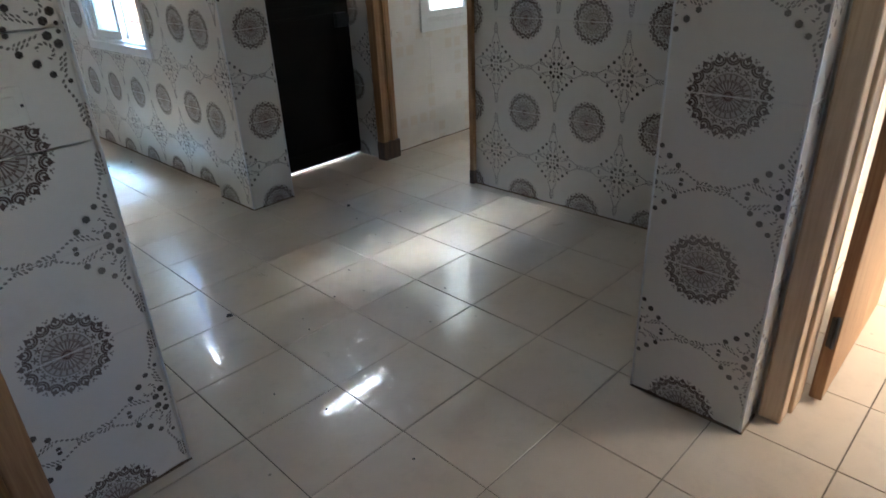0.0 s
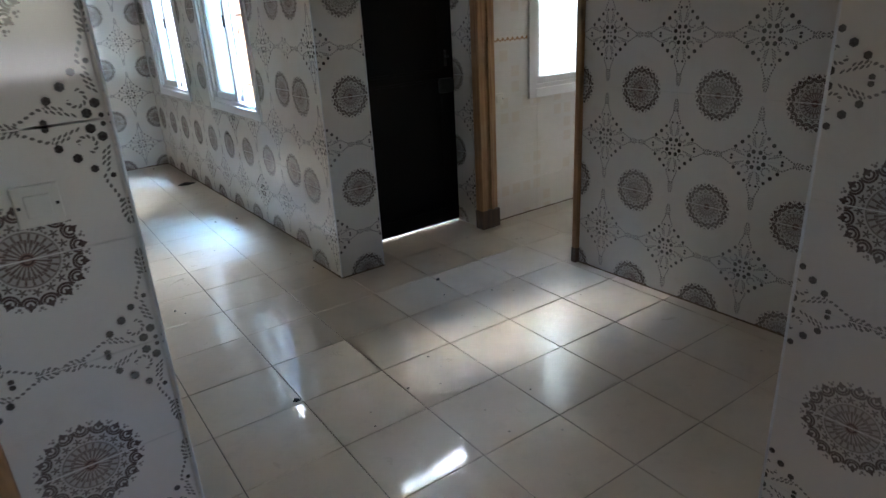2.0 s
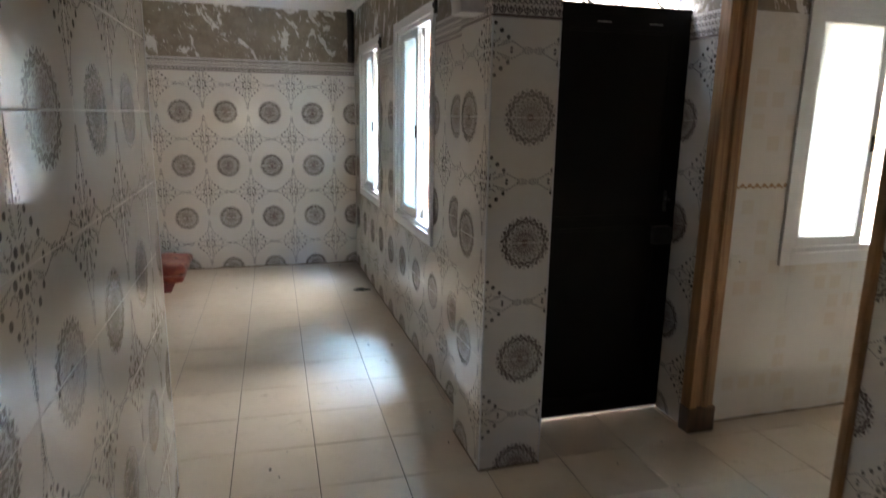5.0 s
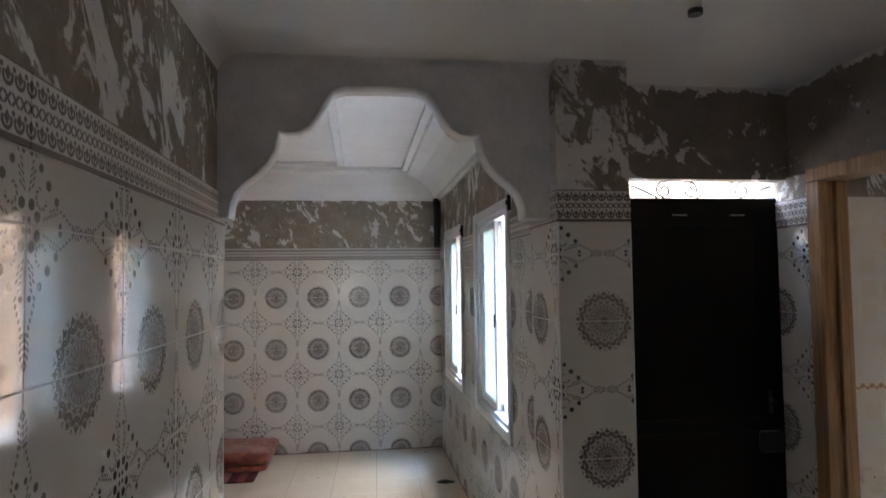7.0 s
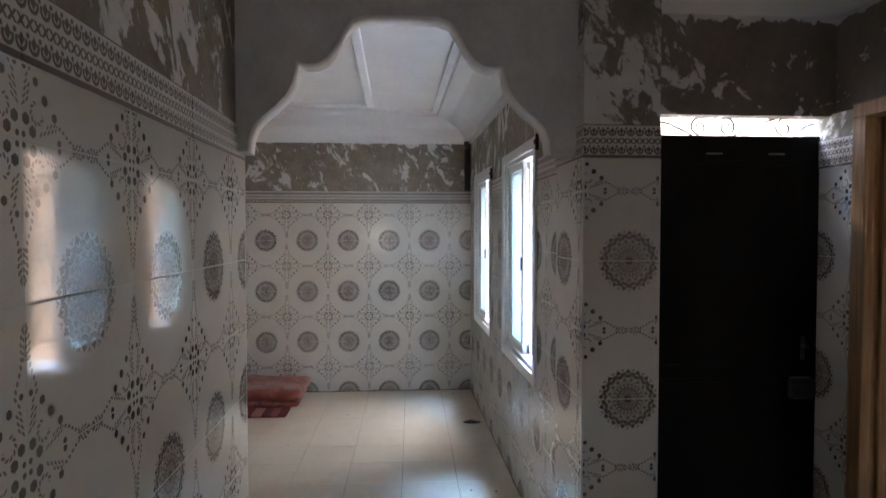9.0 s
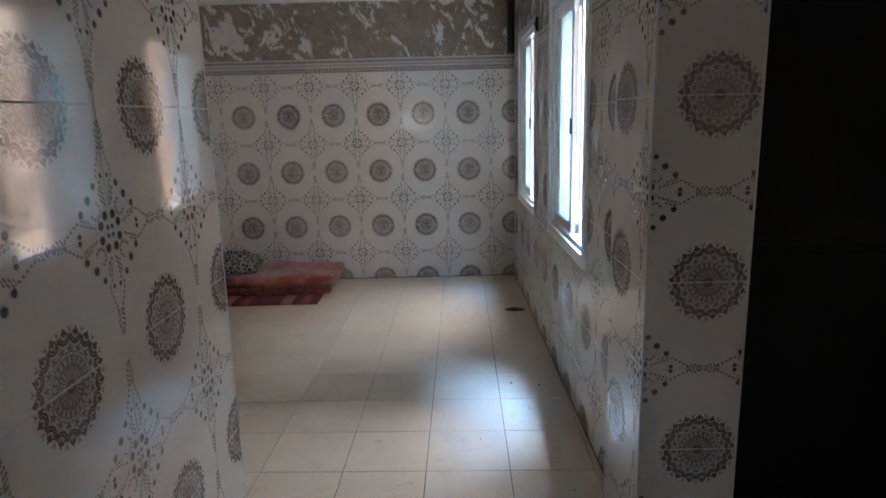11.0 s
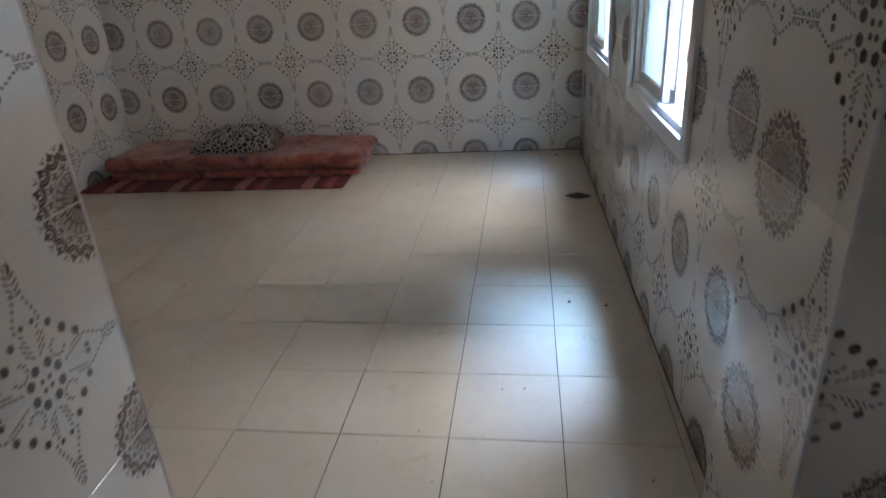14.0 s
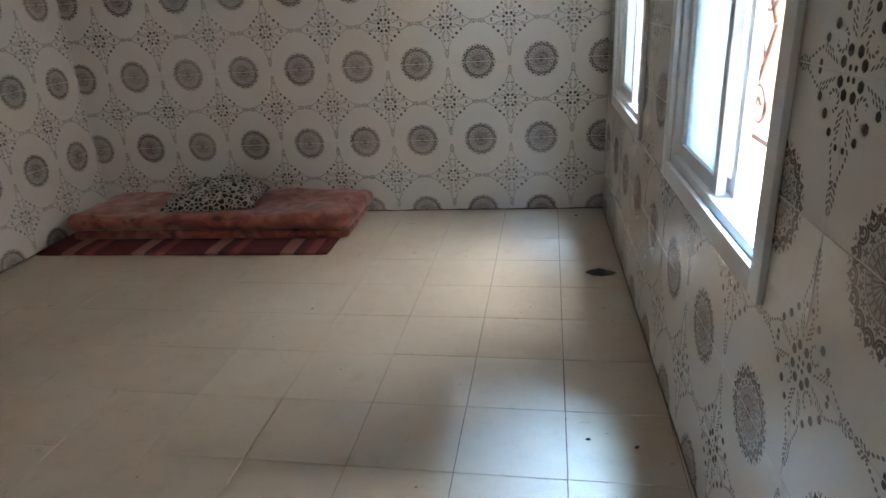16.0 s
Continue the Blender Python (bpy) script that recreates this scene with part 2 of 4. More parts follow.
def make_band():
    n = Nodes("border_wall_tile")
    u, v, _ = n.xyz(n.coord("UV"))
    p = n.place()
    base = n.ramp(n.noise(p, 3, 5), (0.3, (0.60, 0.57, 0.52)), (0.7, (0.72, 0.69, 0.65)))
    mask = None
    for height in (0.030, 0.094):
        y = n.m("SUBTRACT", v, height)
        x = fold(n, u, 0.0333)
        d = n.v("LENGTH", n.vec(x, y))
        low = n.step(y, 0.006, 0.002)
        scallop = n.m("MULTIPLY", n.step(n.m("ABSOLUTE", n.m("SUBTRACT", d, 0.0122)), 0.0034), low)
        drop = n.step(n.m("ADD", n.m("DIVIDE", n.m("ABSOLUTE", x), 0.0085), n.m("DIVIDE", n.m("ABSOLUTE", n.m("SUBTRACT", y, 0.003)), 0.012)), 1.0, 0.15)
        crown = n.step(n.v("LENGTH", n.vec(fold(n, u, 0.0333, 0.01665), n.m("SUBTRACT", y, 0.012))), 0.0045)
        for piece in (scallop, drop, crown):
            mask = piece if mask is None else n.m("MAXIMUM", mask, piece)
    x, y = fold(n, u, 0.0222), n.m("SUBTRACT", v, 0.0615)
    bow = n.step(n.m("ABSOLUTE", n.m("SUBTRACT", n.m("ABSOLUTE", n.m("MULTIPLY", y, 0.9)), n.m("ABSOLUTE", n.m("MULTIPLY", x, 1.0)))), 0.0036)
    bow = n.m("MULTIPLY", bow, n.step(n.m("ABSOLUTE", y), 0.010))
    mask = n.m("MAXIMUM", mask, bow)
    edge = n.m("ADD", n.step(v, 0.012, 0.001), n.m("SUBTRACT", 1.0, n.step(v, 0.1165, 0.001)))
    c = n.mix(n.m("MULTIPLY", mask, 0.9), base, (0.060, 0.038, 0.033))
    c = n.mix(n.m("MULTIPLY", edge, 0.9), c, (0.075, 0.036, 0.029))
    n.bump(mask, 0.3, 0.001)
    return n.done(c, 0.28)


def make_floor_tile():
    n = Nodes("cream_floor_tile")
    p = n.place()
    rnd = n.random()
    base = n.ramp(n.noise(p, 1.3, 6, 0.6), (0.3, (0.59, 0.495, 0.375)), (0.7, (0.70, 0.61, 0.49)))
    base = n.mix(n.m("MULTIPLY", rnd, 0.05), base, (0.56, 0.50, 0.41))
    dirt = n.ramp(n.noise(p, 9, 8, 0.7), (0.52, 0.0), (0.78, 1.0))
    base = n.mix(n.m("MULTIPLY", dirt, 0.30), base, (0.36, 0.30, 0.22))
    speck = n.m("MULTIPLY", n.step(n.voronoi(p, 11), 0.055, 0.02), n.ramp(n.noise(p, 2.1, 2), (0.52, 0.0), (0.6, 1.0)))
    base = n.mix(n.m("MULTIPLY", speck, 0.75), base, (0.10, 0.08, 0.06))
    smear = n.noise(p, 6, 7, 0.7, 0.6)
    n.bump(n.m("ADD", n.noise(p, 3.0, 2), n.m("MULTIPLY", n.noise(p, 60, 3), 0.10)), 0.18, 0.006)
    n.bsdf.inputs["Coat Weight"].default_value = 0.55
    n.put(n.bsdf.inputs["Coat Roughness"], n.ramp(smear, (0.32, 0.035), (0.72, 0.12)))
    return n.done(base, n.ramp(smear, (0.30, 0.26), (0.72, 0.40)))


def make_plain(name, low, high, scale=6.0, rough=0.8, bump=0.2, metal=0.0, fine=80.0):
    n = Nodes(name)
    p = n.place()
    c = n.ramp(n.m("ADD", n.m("MULTIPLY", n.noise(p, scale, 6, 0.65), 0.75), n.m("MULTIPLY", n.noise(p, fine, 3), 0.25)), (0.3, low), (0.7, high))
    n.bump(n.m("ADD", n.noise(p, scale * 3, 6, 0.7), n.m("MULTIPLY", n.noise(p, fine, 3), 0.3)), bump, 0.004)
    return n.done(c, rough, metal)


def make_peeled(name, limit=0.715, flecks=0.60, under_low=(0.20, 0.165, 0.125), under_high=(0.33, 0.285, 0.225)):
    n = Nodes(name)
    p = n.place()
    x, y, z = n.xyz(p)
    q = n.vec(n.m("ADD", x, n.m("MULTIPLY", z, 0.35)), n.m("ADD", y, n.m("MULTIPLY", z, 0.35)), n.m("MULTIPLY", z, 0.62))
    flake = n.m("ADD", n.m("MULTIPLY", n.noise(q, 7.0, 6, 0.6, 0.9), 0.8), n.m("MULTIPLY", n.noise(q, 22, 4, 0.6, 1.2), 0.2))
    mask = n.m("ADD", flake, n.m("MULTIPLY", n.noise(p, 1.7, 2), 0.35))
    speck = n.ramp(n.noise(q, 30, 5, 0.65, 0.8), (flecks, 0.0), (flecks + 0.035, 1.0))
    speck = n.m("MULTIPLY", speck, n.ramp(n.noise(p, 4.0, 2), (0.45, 0.0), (0.58, 1.0)))
    over = n.step(n.m("SUBTRACT", n.m("ADD", 2.385, n.m("MULTIPLY", n.noise(p, 11, 5, 0.6), 0.15)), z), 0.0, 0.004)
    paint = n.ramp(mask, (limit, 0.0), (limit + 0.025, 1.0))
    paint = n.m("MAXIMUM", n.m("MAXIMUM", paint, speck), over)
    under = n.ramp(n.noise(p, 9, 7, 0.7), (0.3, under_low), (0.7, under_high))
    white = n.ramp(n.noise(p, 12, 5), (0.3, (0.62, 0.60, 0.56)), (0.7, (0.74, 0.72, 0.69)))
    c = n.mix(paint, under, white)
    hole = n.step(n.voronoi(p, 9), 0.075, 0.03)
    c = n.mix(n.m("MULTIPLY", hole, n.ramp(n.noise(p, 3.3, 2), (0.5, 0.0), (0.6, 0.9))), c, (0.07, 0.055, 0.045))
    n.bump(n.m("ADD", n.m("MULTIPLY", paint, 0.6), n.m("MULTIPLY", n.noise(p, 60, 5), 0.4)), 0.6, 0.003)
    return n.done(c, 0.9)


def make_wood(name="pine_wood", low=(0.25, 0.12, 0.052), high=(0.48, 0.285, 0.14)):
    n = Nodes(name)
    p = n.place()
    x, y, z = n.xyz(p)
    q = n.vec(n.m("MULTIPLY", x, 22.0), n.m("MULTIPLY", y, 22.0), n.m("MULTIPLY", z, 1.1))
    g = n.noise(q, 2.2, 6, 0.6, 0.7)
    c = n.ramp(g, (0.3, low), (0.7, high))
    knot = n.step(n.voronoi(n.vec(n.m("MULTIPLY", x, 4.0), n.m("MULTIPLY", y, 4.0), n.m("MULTIPLY", z, 2.0)), 1.6), 0.09, 0.06)
    c = n.mix(n.m("MULTIPLY", knot, 0.7), c, (0.10, 0.045, 0.02))
    stain = n.ramp(n.noise(p, 3, 4), (0.55, 0.0), (0.75, 1.0))
    c = n.mix(n.m("MULTIPLY", stain, 0.3), c, (0.16, 0.10, 0.06))
    n.bump(g, 0.25, 0.002)
    return n.done(c, 0.55)


def make_frosted(tone):
    n = Nodes("frosted_glass")
    p = n.place()
    t = n.tree.nodes.new("ShaderNodeBsdfTranslucent")
    t.inputs["Color"].default_value = (*tone, 1)
    mixer = n.tree.nodes.new("ShaderNodeMixShader")
    mixer.inputs[0].default_value = 0.75
    n.done((0.55, 0.62, 0.64), 0.25)
    n.bump(n.noise(p, 120, 2), 0.2, 0.001)
    n.tree.links.new(n.bsdf.outputs[0], mixer.inputs[1])
    n.tree.links.new(t.outputs[0], mixer.inputs[2])
    n.tree.links.new(mixer.outputs[0], n.tree.nodes["Material Output"].inputs[0])
    return n.mat


TILE, BAND, FLOOR = make_tile(), make_band(), make_floor_tile()
GROUT = make_plain("pale_grout", (0.58, 0.56, 0.52), (0.74, 0.72, 0.68), 12, 0.9)
DIRT = make_plain("brown_dirt", (0.07, 0.048, 0.03), (0.22, 0.16, 0.11), 14, 0.95)
FLOOR_GROUT = make_plain("dark_floor_grout", (0.045, 0.036, 0.028), (0.15, 0.12, 0.09), 9, 0.95)
PEELED = make_peeled("peeled_plaster", 0.722)
BARE = make_peeled("bare_brown_plaster", 0.77, 0.68, (0.16, 0.135, 0.105), (0.26, 0.22, 0.18))
FLAKED = make_peeled("flaked_plaster", 0.665, 0.50, (0.16, 0.13, 0.10), (0.28, 0.24, 0.19))
CEILING = make_plain("chalky_ceiling_paint", (0.74, 0.73, 0.71), (0.82, 0.81, 0.79), 2.0, 0.9, 0.15)
ARCH = make_plain("bare_grey_render", (0.54, 0.54, 0.53), (0.76, 0.76, 0.75), 8, 0.95, 0.6)
WHITE = make_plain("white_gypsum", (0.74, 0.73, 0.71), (0.82, 0.81, 0.79), 3, 0.8, 0.08)
WOOD, PALE_WOOD = make_wood(), make_wood("pale_knotty_pine", (0.50, 0.34, 0.21), (0.70, 0.53, 0.36))
WET_WOOD = make_wood("water_stained_pine", (0.045, 0.024, 0.014), (0.12, 0.065, 0.036))
ALU = make_plain("white_aluminium", (0.70, 0.71, 0.71), (0.78, 0.79, 0.79), 4, 0.32, 0.03)
TRIM = make_plain("white_plastic_trim", (0.60, 0.61, 0.62), (0.72, 0.73, 0.74), 6, 0.4, 0.05)
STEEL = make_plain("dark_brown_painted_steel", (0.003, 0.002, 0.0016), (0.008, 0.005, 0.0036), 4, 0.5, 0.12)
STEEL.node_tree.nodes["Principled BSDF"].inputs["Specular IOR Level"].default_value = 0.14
IRON = make_plain("rusty_wrought_iron", (0.09, 0.035, 0.022), (0.20, 0.085, 0.05), 30, 0.7, 0.3)
BLACK = make_plain("black_metal", (0.012, 0.012, 0.012), (0.03, 0.03, 0.03), 30, 0.45, 0.1)
GALVANISED = make_plain("galvanised_steel", (0.20, 0.20, 0.19), (0.32, 0.32, 0.31), 20, 0.45, 0.1, 0.6)
PLASTIC = make_plain("ivory_plastic", (0.62, 0.60, 0.54), (0.72, 0.70, 0.64), 8, 0.35, 0.03)
def make_brick():
    n = Nodes("sunlit_brickwork")
    p = n.place()
    x, y, z = n.xyz(p)
    b = n.tree.nodes.new("ShaderNodeTexBrick")
    n.put(b.inputs["Vector"], n.vec(n.m("ADD", x, y), z))
    b.inputs["Color1"].default_value, b.inputs["Color2"].default_value = (0.60, 0.42, 0.31, 1), (0.74, 0.62, 0.50, 1)
    b.inputs["Mortar"].default_value = (0.62, 0.55, 0.46, 1)
    b.inputs["Scale"].default_value, b.inputs["Mortar Size"].default_value = 1.0, 0.012
    b.inputs["Brick Width"].default_value, b.inputs["Row Height"].default_value = 0.30, 0.14
    c = n.mix(n.m("MULTIPLY", n.noise(p, 5, 6), 0.5), b.outputs["Color"], (0.60, 0.45, 0.32))
    n.bump(b.outputs["Fac"], 0.5, 0.01)
    return n.done(c, 0.9)


BRICK = make_brick()
OUTER = make_plain("ochre_house_render", (0.40, 0.26, 0.15), (0.55, 0.40, 0.27), 2.5, 0.9, 0.4)
PAVING = make_plain("pale_concrete", (0.52, 0.49, 0.44), (0.66, 0.63, 0.58), 2.0, 0.9, 0.3)
FROST, MILKY = make_frosted((0.74, 0.82, 0.84)), make_frosted((0.92, 0.94, 0.92))


def make_plain_tile():
    n = Nodes("white_side_room_tile")
    p = n.place()
    x, y, z = n.xyz(p)
    a, c = fold(n, x, 0.1), fold(n, z, 0.1)
    square = n.m("MULTIPLY", n.step(n.m("MAXIMUM", n.m("ABSOLUTE", a), n.m("ABSOLUTE", c)), 0.034, 0.003), n.ramp(n.voronoi(n.vec(n.m("SUBTRACT", x, a), n.m("SUBTRACT", z, c)), 13, out="Color"), (0.5, 0.0), (0.56, 1.0)))
    base = n.ramp(n.noise(p, 2, 5), (0.3, (0.68, 0.66, 0.61)), (0.7, (0.77, 0.75, 0.71)))
    c2 = n.mix(n.m("MULTIPLY", square, 0.28), base, (0.62, 0.50, 0.34))
    n.bump(n.noise(p, 5, 2), 0.1, 0.003)
    return n.done(c2, 0.22)


def make_listello():
    n = Nodes("brown_listello")
    u, v, _ = n.xyz(n.coord("UV"))
    wave = n.m("MULTIPLY_ADD", n.m("SINE", n.m("MULTIPLY", u, 150.0)), 0.008, 0.0175)
    m1 = n.step(n.m("ABSOLUTE", n.m("SUBTRACT", v, wave)), 0.005, 0.002)
    blob = n.step(n.v("LENGTH", n.vec(fold(n, u, 0.042), n.m("SUBTRACT", v, 0.0175))), 0.008, 0.002)
    c = n.mix(n.m("MAXIMUM", m1, blob), (0.70, 0.66, 0.58), (0.36, 0.20, 0.09))
    return n.done(c, 0.3)


def make_velvet():
    n = Nodes("rust_red_mattress_cloth")
    p = n.place()
    base = n.ramp(n.noise(p, 7, 5, 0.6, 1.0), (0.25, (0.10, 0.020, 0.018)), (0.5, (0.27, 0.062, 0.045)), (0.75, (0.46, 0.19, 0.12)))
    patch = n.ramp(n.voronoi(p, 9), (0.25, 1.0), (0.5, 0.0))
    c = n.mix(n.m("MULTIPLY", patch, 0.5), base, (0.42, 0.18, 0.10))
    dark = n.ramp(n.noise(p, 11, 3), (0.58, 0.0), (0.68, 1.0))
    c = n.mix(n.m("MULTIPLY", dark, 0.85), c, (0.035, 0.014, 0.022))
    n.bump(n.m("ADD", n.noise(p, 14, 4), n.m("MULTIPLY", n.noise(p, 320, 2), 0.4)), 0.4, 0.006)
    mat = n.done(c, 0.85)
    n.bsdf.inputs["Sheen Weight"].default_value = 0.3
    return mat


def make_rug():
    n = Nodes("striped_red_rug")
    p = n.place()
    x, y, z = n.xyz(p)
    s = n.m("ADD", x, n.m("MULTIPLY", n.noise(p, 6, 2), 0.01))
    k = n.m("FLOORED_MODULO", n.m("MULTIPLY", n.m("ADD", s, 1.7), 2.05), 1.0)
    c = n.ramp(k, (0.0, (0.15, 0.022, 0.024)), (0.34, (0.13, 0.02, 0.022)), (0.36, (0.40, 0.16, 0.14)), (0.52, (0.42, 0.18, 0.16)), (0.54, (0.06, 0.014, 0.018)), (0.66, (0.16, 0.02, 0.024)), (0.70, (0.28, 0.07, 0.06)), (0.80, (0.30, 0.08, 0.07)), (0.82, (0.12, 0.018, 0.02)))
    weave = n.m("SINE", n.m("MULTIPLY", y, 900.0))
    n.bump(n.m("ADD", weave, n.noise(p, 200, 3)), 0.4, 0.002)
    return n.done(n.mix(n.m("MULTIPLY", n.noise(p, 90, 3), 0.35), c, (0.07, 0.02, 0.02)), 0.95)


def make_leopard():
    n = Nodes("spotted_fleece")
    p = n.coord("Object")
    x, y, z = n.xyz(p)
    q = n.vec(x, n.m("MULTIPLY", y, 1.0), z)
    d = n.voronoi(n.v("ADD", q, n.vec(n.m("MULTIPLY", n.noise(p, 20, 2), 0.02), 0.0, 0.0)), 31, "DISTANCE_TO_EDGE")
    spot = n.m("SUBTRACT", 1.0, n.step(d, n_spot, 0.03))
    c = n.mix(spot, n.ramp(n.noise(p, 30, 4), (0.3, (0.33, 0.30, 0.27)), (0.7, (0.48, 0.44, 0.39))), (0.022, 0.018, 0.018))
    n.bump(n.noise(p, 200, 3), 0.5, 0.003)
    return n.done(c, 0.95)


n_spot = 0.115
PLAIN_TILE, LISTELLO, VELVET, RUG, LEOPARD = make_plain_tile(), make_listello(), make_velvet(), make_rug(), make_leopard()


# ---- mesh helpers ----
def finish(name, bm, materials, parent=None, label="", matrix=None, smooth=False):
    me = bpy.data.meshes.new(name)
    bm.normal_update()
    bm.to_mesh(me)
    bm.free()
    for mat in materials if isinstance(materials, (list, tuple)) else (materials,):
        me.materials.append(mat)
    if smooth:
        for f in me.polygons:
            f.use_smooth = True
    ob = new(name, me)
    if parent is not None:
        ob.parent = parent
    if matrix is not None:
        ob.matrix_local = matrix
    if label:
        tagged(ob, label)
    return ob


def part(name, bm, material, parent, label="", smooth=False):
    return finish(name, bm, material, parent, label, None, smooth)


def thing(name, label, category, group="", at=(0, 0, 0), kind=""):
    ob = new(name)
    ob.location = at
    return tagged(ob, label, category, group, kind)


def add_box(bm, x0, x1, y0, y1, z0, z1, index=0, bevel=0.0):
    vs = [bm.verts.new((x, y, z)) for z in (z0, z1) for y in (y0, y1) for x in (x0, x1)]
    faces = [bm.faces.new([vs[i] for i in q]) for q in ((0, 2, 3, 1), (4, 5, 7, 6), (0, 1, 5, 4), (1, 3, 7, 5), (3, 2, 6, 7), (2, 0, 4, 6))]
    for f in faces:
        f.material_index = index
    if bevel:
        edges = list({e for f in faces for e in f.edges})
        bmesh.ops.bevel(bm, geom=edges, offset=bevel, segments=2, profile=0.5, affect="EDGES")
    return bm


def box(*a, **k):
    return add_box(bmesh.new(), *a, **k)


def add_tube(bm, points, radius, sides=8, closed=False):
    """A round bar along points."""
    pts = [Vector(p) for p in points]
    rings = []
    for i, p in enumerate(pts):
        d = (pts[min(i + 1, len(pts) - 1)] - pts[max(i - 1, 0)]).normalized()
        side = d.cross(Vector((0.31, 0.17, 0.93)))
        side = (side if side.length > 0.05 else d.cross(Vector((1, 0, 0)))).normalized()
        up = d.cross(side).normalized()
        r = radius[i] if isinstance(radius, (list, tuple)) else radius
        rings.append([bm.verts.new(p + r * (math.cos(k * 2 * math.pi / sides) * side + math.sin(k * 2 * math.pi / sides) * up)) for k in range(sides)])
    for a, b in zip(rings, rings[1:]):
        for k in range(sides):
            bm.faces.new((a[k], a[(k + 1) % sides], b[(k + 1) % sides], b[k]))
    for ring, flip in ((rings[0], False), (rings[-1], True)):
        bm.faces.new(ring[::-1] if not flip else ring)
    return bm


def minus(rects, hole):
    """Rectangles (a0, a1, z0, z1) less one hole."""
    out = []
    h0, h1, k0, k1 = hole
    for a0, a1, z0, z1 in rects:
        if h0 >= a1 or h1 <= a0 or k0 >= z1 or k1 <= z0:
            out.append((a0, a1, z0, z1))
            continue
        if k0 > z0:
            out.append((a0, a1, z0, k0))
        if k1 < z1:
            out.append((a0, a1, k1, z1))
        low, high = max(z0, k0), min(z1, k1)
        if h0 > a0:
            out.append((a0, h0, low, high))
        if h1 < a1:
            out.append((h1, a1, low, high))
    return [r for r in out if r[1] - r[0] > 1e-4 and r[3] - r[2] > 1e-4]


RECESS, JOINT = 0.0010, 0.0016
BAND_LOW, BAND_HIGH = 1.866, 1.988


def wall(name, axis, face, back, a0, a1, top, holes=(), low=0.0, upper=None, lower=None, split=BAND_HIGH - 0.004):
    """A solid wall across axis 'x' or 'y' from face to back, with openings cut through; grout below, plaster above."""
    bm = bmesh.new()
    for index, (z0, z1) in enumerate(((low, min(split, top)), (max(split, low), top))):
        if z1 - z0 < 1e-3:
            continue
        rects = [(a0, a1, z0, z1)]
        for hole in holes:
            rects = minus(rects, hole)
        for r in rects:
            f0, f1 = min(face, back), max(face, back)
            if axis == "x":
                add_box(bm, f0, f1, r[0], r[1], r[2], r[3], index)
            else:
                add_box(bm, r[0], r[1], f0, f1, r[2], r[3], index)
    ob = finish(name, bm, [lower or GROUT, upper or PEELED])
    return tagged(ob, kind="structure", category="wall")


def piece_mesh(name, rects, mat, thick=RECESS, chamfer=0.0007):
    """Chamfered slabs in the plane of a wall: x along it, y up, z out; the print is laid on by metres."""
    verts, faces, uvs = [], [], []
    for a0, a1, z0, z1, u0, v0 in rects:
        i = len(verts)
        c = min(chamfer, (a1 - a0) / 3, (z1 - z0) / 3)
        for d, h in ((0, -thick), (0, -c), (c, 0)):
            verts += [(a0 + d, z0 + d, h), (a1 - d, z0 + d, h), (a1 - d, z1 - d, h), (a0 + d, z1 - d, h)]
        for base in (0, 4):
            for k in range(4):
                faces.append((i + base + k, i + base + (k + 1) % 4, i + base + 4 + (k + 1) % 4, i + base + 4 + k))
        faces.append((i + 8, i + 9, i + 10, i + 11))
        uvs += [(v[0] - a0 + u0, v[1] - z0 + v0) for v in verts[i:]]
    me = bpy.data.meshes.new(name)
    me.from_pydata(verts, [], faces)
    layer = me.uv_layers.new(name="UVMap")
    for loop in me.loops:
        layer.data[loop.index].uv = uvs[loop.vertex_index]
    me.materials.append(mat)
    return me


SHARED = {}


